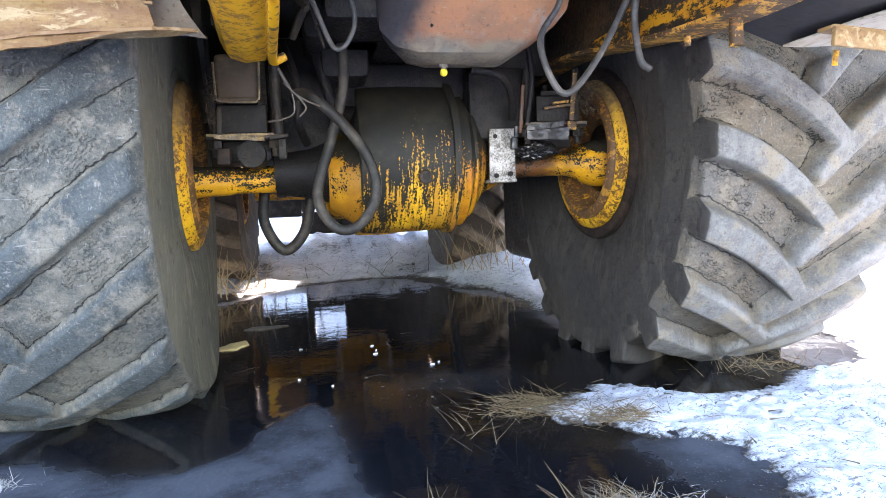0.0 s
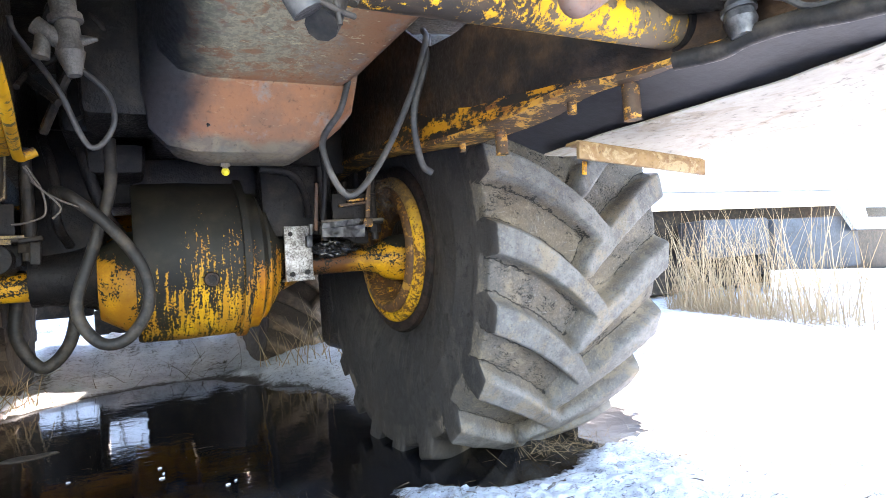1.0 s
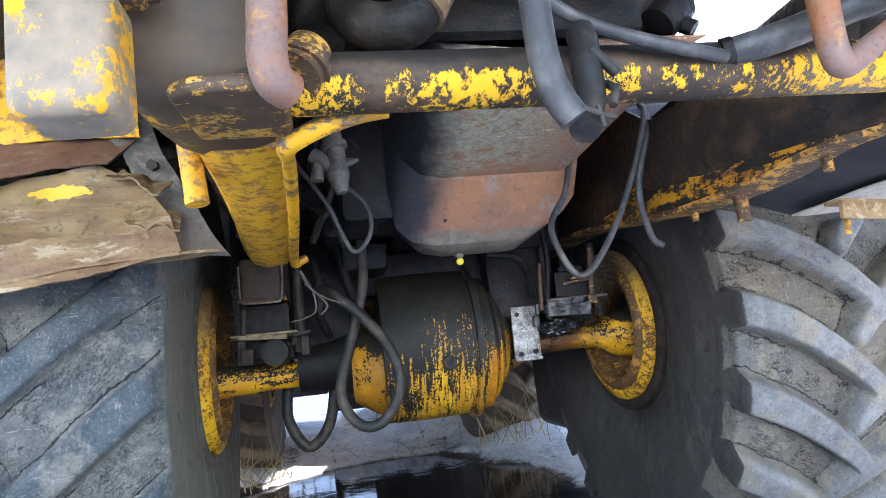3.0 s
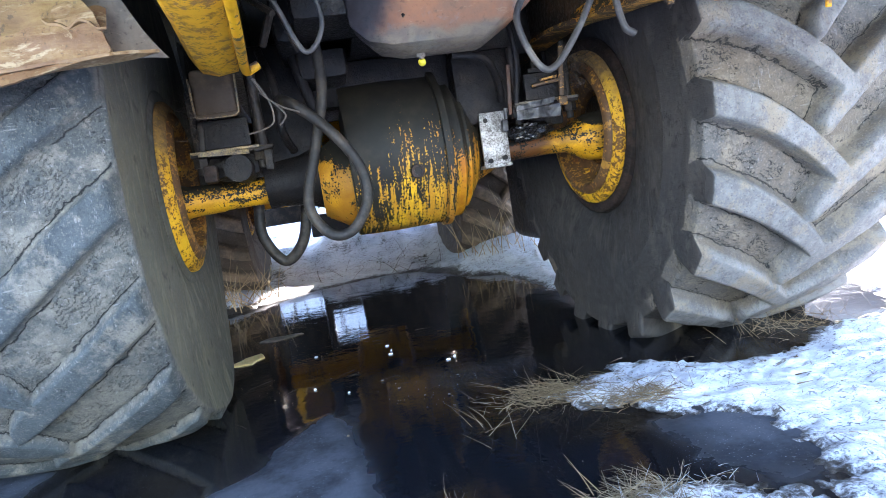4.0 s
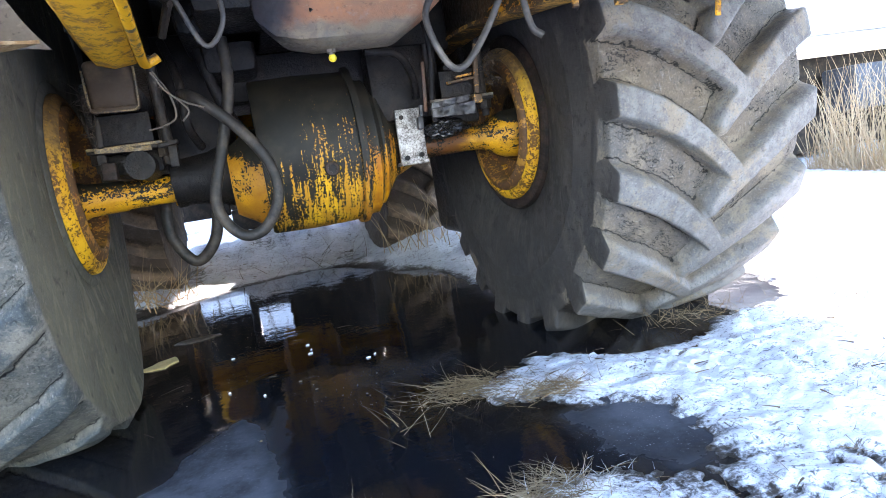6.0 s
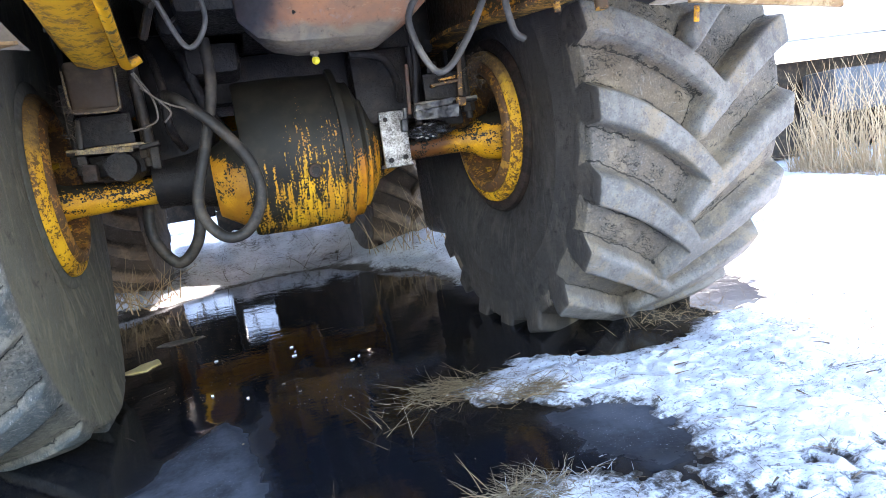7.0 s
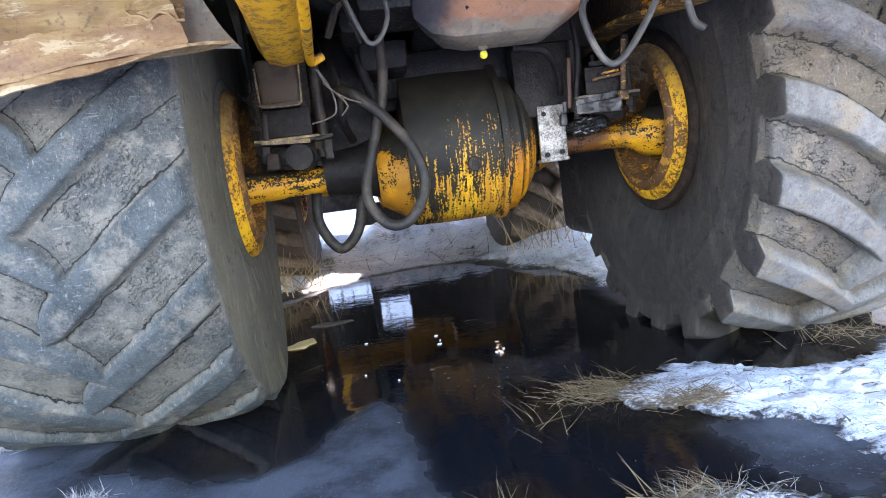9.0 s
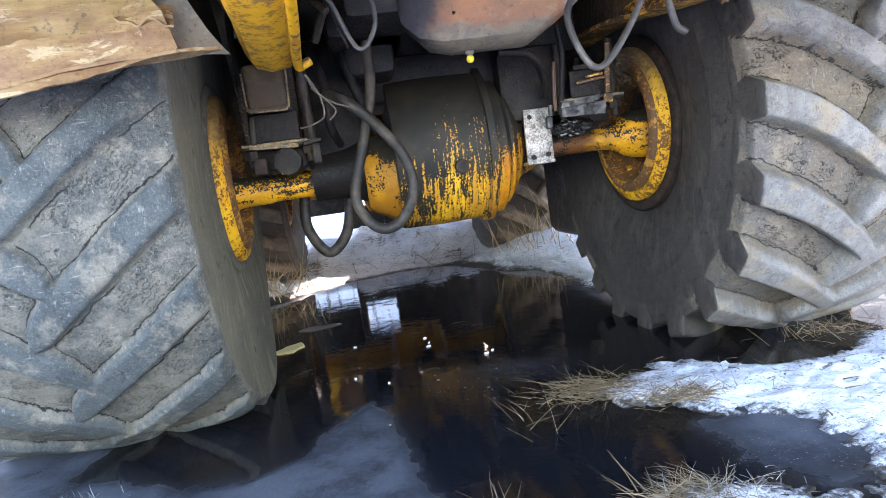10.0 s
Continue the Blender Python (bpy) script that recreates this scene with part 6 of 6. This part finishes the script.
prism(bm, [(1.02, 1.50), (1.02, 1.30), (1.44, 0.86), (4.6, 0.80), (4.6, 0.98), (1.80, 1.05), (1.74, 1.22), (4.6, 1.18), (4.6, 1.50)], -0.04, 0.04, "y")
part("dropped_beam", bm, M_TRAILER, trailer, "white beam dropping to a lower step")
for x0, x1, z0, z1 in ((-1.94, -0.55, 0.58, 1.13), (-0.42, 1.75, 0.26, 1.10)):
    bm = bmesh.new()
    box(bm, (0.5 * (x0 + x1), 0.35, 0.5 * (z0 + z1)), (x1 - x0, 0.5, z1 - z0), (0, 0, 0), 0.04)
    part("locker", bm, M_BLUEGREY, trailer, "blue-grey locker below the bed")
bm = bmesh.new()
sheet(bm, [(-0.95, -0.15, 0.06), (3.4, -0.15, -0.06), (3.4, -0.10, 0.10), (-0.9, -0.10, 0.34)], 0.03, 40, 8, 0.05, 2.0, 3)
part("lower_board", bm, M_TRAILER, trailer, "snow-covered lower board")
# black box behind the lockers, the shade under the bed put into its colour
bm = bmesh.new()
box(bm, (0.2, 1.1, 0.72), (8.0, 0.7, 1.25), (0, 0, 0), 0.05)
part("chassis", bm, M_BLACK2, trailer, "dark chassis box that stands in for the shade under the bed")


def blades(name, mat, where, count, length, lean, width, seed, label, category, kind="", flat=0.0, aim=None):
    """A clump of dry stalks: thin three-sided tapering stems, bent."""
    rnd = random.Random(seed)
    bm = bmesh.new()
    for _ in range(count):
        x, y, z = where(rnd)
        L = rnd.uniform(*length)
        a = rnd.uniform(0, 2 * math.pi) if aim is None else rnd.gauss(aim, 1.25)
        tilt = rnd.uniform(*lean)
        d = Vector((math.cos(a) * math.sin(tilt), math.sin(a) * math.sin(tilt), math.cos(tilt)))
        bend = Vector((rnd.gauss(0, 0.12), rnd.gauss(0, 0.12), -0.10 - flat)) * L
        side = d.cross(Vector((rnd.gauss(0, 1), rnd.gauss(0, 1), 0.2))).normalized()
        w = rnd.uniform(*width)
        prev = None
        for k in range(4):
            t = k / 3
            p = Vector((x, y, z)) + d * L * t + bend * t * t
            p.z = max(p.z, 0.003)
            ww = w * (1 - 0.75 * t)
            ringv = [bm.verts.new(p + side * ww), bm.verts.new(p - side * ww * 0.5 + d.cross(side) * ww * 0.87), bm.verts.new(p - side * ww * 0.5 - d.cross(side) * ww * 0.87)]
            if prev:
                for q in range(3):
                    bm.faces.new((prev[q], prev[(q + 1) % 3], ringv[(q + 1) % 3], ringv[q]))
            prev = ringv
    return tagged(link(name, bm, mat), label, category, kind=kind)


def spot(cx, cy, rx, ry, z=0.0):
    return lambda rnd: (cx + rnd.gauss(0, rx), cy + rnd.gauss(0, ry), z)


blades("straw_tuft", M_STRAW, spot(0.30, -0.60, 0.075, 0.05, 0.02), 520, (0.02, 0.11), (1.15, 1.57), (0.0005, 0.0012), 5, "flattened clump of dry straw at the puddle edge", "grass", "stuff", 0.0, 3.3)
blades("straw_tuft", M_STRAW, spot(0.26, -0.60, 0.06, 0.05, 0.012), 13, (0.08, 0.20), (0.8, 1.45), (0.0008, 0.0014), 15, "long single straws leaning over the puddle", "grass", "stuff", 0.0, 3.0)
blades("straw_tuft", M_STRAW, spot(0.45, -0.79, 0.06, 0.03, 0.034), 210, (0.03, 0.11), (1.2, 1.57), (0.0006, 0.0013), 6, "flattened clump of dry straw on snow", "grass", "stuff", 0.0, 0.6)
blades("straw_tuft", M_STRAW_GREY, spot(0.24, -1.235, 0.05, 0.035, 0.022), 420, (0.015, 0.085), (1.1, 1.57), (0.0005, 0.0012), 7, "frosted dry grass tuft at the puddle edge", "grass", "stuff", 0.0, 2.7)
blades("straw_tuft", M_STRAW, spot(0.19, -1.20, 0.025, 0.025, 0.02), 9, (0.05, 0.11), (0.8, 1.4), (0.0011, 0.0017), 17, "stiff pale stalks standing out of the tuft", "grass", "stuff", 0.0, 2.8)
blades("straw_tuft", M_STRAW_GREY, spot(-0.14, -1.17, 0.03, 0.02, 0.006), 26, (0.05, 0.13), (0.3, 1.4), (0.0006, 0.0012), 18, "thin dead grass rising from the water", "grass", "stuff")
blades("straw_tuft", M_STRAW, spot(0.06, -0.74, 0.03, 0.06, 0.004), 9, (0.06, 0.14), (0.6, 1.3), (0.0008, 0.0013), 19, "single straws standing in the puddle", "grass", "stuff")
blades("straw_tuft", M_FROST, spot(0.30, -1.27, 0.06, 0.04, 0.03), 120, (0.01, 0.05), (0.8, 1.57), (0.0004, 0.0009), 27, "white-frosted grass blades in the near tuft", "grass", "stuff")
blades("straw_tuft", M_STRAW, spot(1.22, -0.44, 0.13, 0.05, 0.012), 110, (0.04, 0.13), (0.6, 1.5), (0.0006, 0.0013), 8, "dry grass tuft beside the tyre", "grass", "stuff")
blades("straw_tuft", M_FROST, spot(-1.12, -0.71, 0.03, 0.02, 0.004), 150, (0.012, 0.045), (0.2, 1.5), (0.0004, 0.0009), 9, "frosted dead grass in front of the worn tyre", "grass", "stuff")
blades("straw_tuft", M_FROST, lambda r: (r.uniform(-1.75, -1.36), -0.20 - 0.05 * r.random(), 0.006), 420, (0.015, 0.06), (0.2, 1.5), (0.0005, 0.0011), 23, "fine frosted grass along the foot of the worn tyre", "grass", "stuff")
blades("caught_grass", M_TWIG, lambda r: (-0.625 + r.gauss(0, 0.012), r.uniform(-0.26, 0.0), r.uniform(0.90, 1.06)), 260, (0.015, 0.06), (0.3, 2.8), (0.0006, 0.0012), 21, "dry grass caught between spring and rim", "grass", "stuff")
blades("caught_grass", M_TWIG, lambda r: (0.66 + r.gauss(0, 0.02), r.uniform(-0.26, -0.05), r.uniform(0.93, 1.06)), 200, (0.02, 0.08), (0.3, 2.8), (0.0006, 0.0013), 22, "dry grass caught above the axle end", "grass", "stuff")
M_REED = straw("sunlit_reed", ((0.16, 0.105, 0.052), (0.34, 0.25, 0.145), (0.54, 0.45, 0.31)))
blades("straw_tuft", M_REED, spot(-1.0, 2.25, 0.17, 0.14, 0.05), 60, (0.15, 0.5), (0.1, 1.25), (0.003, 0.0058), 10, "dry grass tuft at the far puddle edge", "grass", "stuff")
blades("straw_tuft", M_REED, spot(0.95, 2.3, 0.2, 0.12, 0.10), 34, (0.2, 0.62), (0.05, 0.75), (0.0025, 0.0045), 11, "sparse dry stems at the far puddle edge", "grass", "stuff")
def reed_bed(rnd):
    t, d = rnd.random() ** 0.62, abs(rnd.gauss(0, 0.5))      # thicker towards the tractor
    return 4.5 + t * 1.05 + d * 0.9, 0.2 + t * 2.9 + d * 0.4, 0.0


blades("reeds", M_REED, reed_bed, 380, (0.4, 1.35), (0.0, 0.42), (0.003, 0.0075), 12, "tall dry reeds standing in sunlit snow", "reeds", "stuff")
blades("low_grass", M_REED, reed_bed, 1050, (0.10, 0.42), (0.1, 1.35), (0.002, 0.005), 13, "tangled dry grass among the reeds", "grass", "stuff")


def debris(rnd):
    while True:
        x, y = rnd.uniform(0.35, 1.7), rnd.uniform(-1.75, -0.35)
        if rise_at(x, y) > 0.6:
            return x, y, ground_height(x, y, 1.0) + 0.006


def ice_flecks():
    """Thin crumbs of ice and froth afloat on the water, in loose drifts."""
    rnd = random.Random(41)
    bm = bmesh.new()
    for cx, cy, rx, ry, count in ((-0.5, 0.05, 0.10, 0.10, 26), (-0.42, 0.52, 0.06, 0.08, 14), (-0.02, -0.2, 0.10, 0.10, 34), (-0.28, 0.82, 0.05, 0.06, 8), (-0.03, -0.43, 0.05, 0.03, 12), (-0.25, 0.2, 0.3, 0.4, 26)):
        for _ in range(count):
            x, y = cx + rnd.gauss(0, rx), cy + rnd.gauss(0, ry)
            r = rnd.uniform(0.0006, 0.0016) * (1 + 1.6 * (rnd.random() < 0.1))
            n, turn, z = rnd.randint(5, 7), rnd.uniform(0, 6), 0.0045
            low, top = [], []
            for k in range(n):
                q = r * rnd.uniform(0.55, 1.3)
                a = turn + 2 * math.pi * k / n
                low.append(bm.verts.new((x + 1.5 * q * math.cos(a), y + q * math.sin(a), z - 0.002)))
                top.append(bm.verts.new((x + 1.2 * q * math.cos(a), y + 0.8 * q * math.sin(a), z + 0.0008)))
            bm.faces.new(top)
            for k in range(n):
                bm.faces.new((low[k], low[(k + 1) % n], top[(k + 1) % n], top[k]))
    tagged(link("ice_flecks", bm, M_STRAW_GREY), "small greyish crumbs of dirty ice afloat on dark water", "ice", kind="stuff")


ice_flecks()


def floe(x, y, long, wide, turn, seed, material, name, label):
    """A thin ragged slab afloat."""
    rnd = random.Random(seed)
    bm = bmesh.new()
    low, top = [], []
    n = 14
    for k in range(n):
        a = 2 * math.pi * k / n
        q = rnd.uniform(0.75, 1.1)
        u, v = long * q * math.cos(a), wide * q * math.sin(a) * (1 - 0.35 * math.cos(a))
        px, py = x + u * math.cos(turn) - v * math.sin(turn), y + u * math.sin(turn) + v * math.cos(turn)
        low.append(bm.verts.new((px, py, -0.004)))
        top.append(bm.verts.new((x + 0.9 * (px - x), y + 0.9 * (py - y), 0.004 + rnd.uniform(0, 0.002))))
    mid = bm.verts.new((x, y, 0.006))
    for k in range(n):
        bm.faces.new((low[k], low[(k + 1) % n], top[(k + 1) % n], top[k]))
        bm.faces.new((top[k], top[(k + 1) % n], mid))
    tagged(link(name, bm, material), label, "leaf" if "leaf" in name else "ice")


# the slab's bright yellow is a sunlit glint put into the colour
M_FLOE = plain("sun_yellow_ice", (0.80, 0.62, 0.30), (0.62, 0.45, 0.18), 0.5, 20)
M_CHIP = plain("white_ice", (0.80, 0.80, 0.78), (0.62, 0.63, 0.64), 0.45, 30)
floe(-0.735, 0.665, 0.115, 0.062, 1.05, 1, M_FLOE, "ice_floe", "thin slab of ice afloat by the worn tyre, painted yellow like a sunlit glint")
floe(-0.628, 1.043, 0.13, 0.05, 0.1, 5, M_WIRE, "dead_leaf", "flat dark dead leaf afloat on the puddle")
for k, (x, y, r, turn) in enumerate(((-0.845, 0.585, 0.013, 0.3), (-0.80, 0.50, 0.015, 1.2), (-0.115, 0.42, 0.011, 0.4), (-0.105, 0.33, 0.010, 1.3), (-0.112, 0.27, 0.011, 0.2), (-0.43, 0.47, 0.009, 0.5), (0.09, 0.02, 0.010, 0.3), (0.12, 0.05, 0.008, 0.9), (-0.42, -0.02, 0.005, 0.0), (-0.30, -0.14, 0.005, 0.0))):
    floe(x, y, r, r * 0.4, turn, 10 + k, M_CHIP, "ice_chip", "small white chip of ice afloat on dark water")
blades("weed_stems", M_TWIG, spot(0.0, 3.3, 0.5, 0.35, 0.02), 60, (0.08, 0.3), (0.2, 1.4), (0.0015, 0.003), 44, "thin dark weed stems poking from icy snow", "weeds", "stuff")
blades("floating_stems", M_TWIG, spot(-0.25, 0.25, 0.3, 0.45, 0.006), 12, (0.02, 0.10), (1.5, 1.57), (0.0008, 0.0016), 43, "dark stems and scraps afloat on the puddle", "twigs", "stuff")
blades("twigs", M_TWIG, debris, 110, (0.006, 0.05), (1.35, 1.57), (0.0008, 0.0028), 31, "dark twigs and leaf scraps strewn on the snow", "twigs", "stuff")
blades("straw_scraps", M_STRAW, debris, 220, (0.02, 0.08), (1.0, 1.57), (0.0005, 0.001), 32, "single dry straws strewn on the snow", "grass", "stuff")


def thicket():
    """Bare shrubs behind the tractor: forked stems, thin and many."""
    rnd = random.Random(33)
    bm = bmesh.new()

    def stem(p, d, L, w, depth):
        pts = [p]
        for k in range(3):
            d = (d + Vector((rnd.gauss(0, 0.13), rnd.gauss(0, 0.13), rnd.gauss(0.03, 0.08)))).normalized()
            pts.append(pts[-1] + d * L / 3)
        prev = None
        for k, q in enumerate(pts):
            ww = w * (1 - 0.25 * k)
            ring_ = [bm.verts.new(q + Vector((ww * math.cos(a), ww * math.sin(a), 0))) for a in (0, 2.09, 4.19)]
            if prev:
                for c in range(3):
                    bm.faces.new((prev[c], prev[(c + 1) % 3], ring_[(c + 1) % 3], ring_[c]))
            prev = ring_
            if depth and k:
                for _ in range(2):
                    side = (d + Vector((rnd.gauss(0, 0.5), rnd.gauss(0, 0.5), rnd.gauss(0.1, 0.3)))).normalized()
                    stem(q, side, L * 0.55, ww * 0.6, depth - 1)

    for _ in range(260):
        x, y = rnd.uniform(-5, 3.2), rnd.uniform(7.6, 12.5)
        if abs(x - 0.213 * (y - 2.9) + 0.62) < 0.6:      # none in the dip
            continue
        stem(Vector((x, y, ground_height(x, y, 1.0) - 0.03)), Vector((rnd.gauss(0, 0.15), rnd.gauss(0, 0.15), 1)), rnd.uniform(0.6, 1.6), rnd.uniform(0.008, 0.02), 2)
    tagged(link("thicket", bm, M_WIRE), "bare leafless shrubs beyond the tractor in snow", "shrubs", kind="stuff")


thicket()
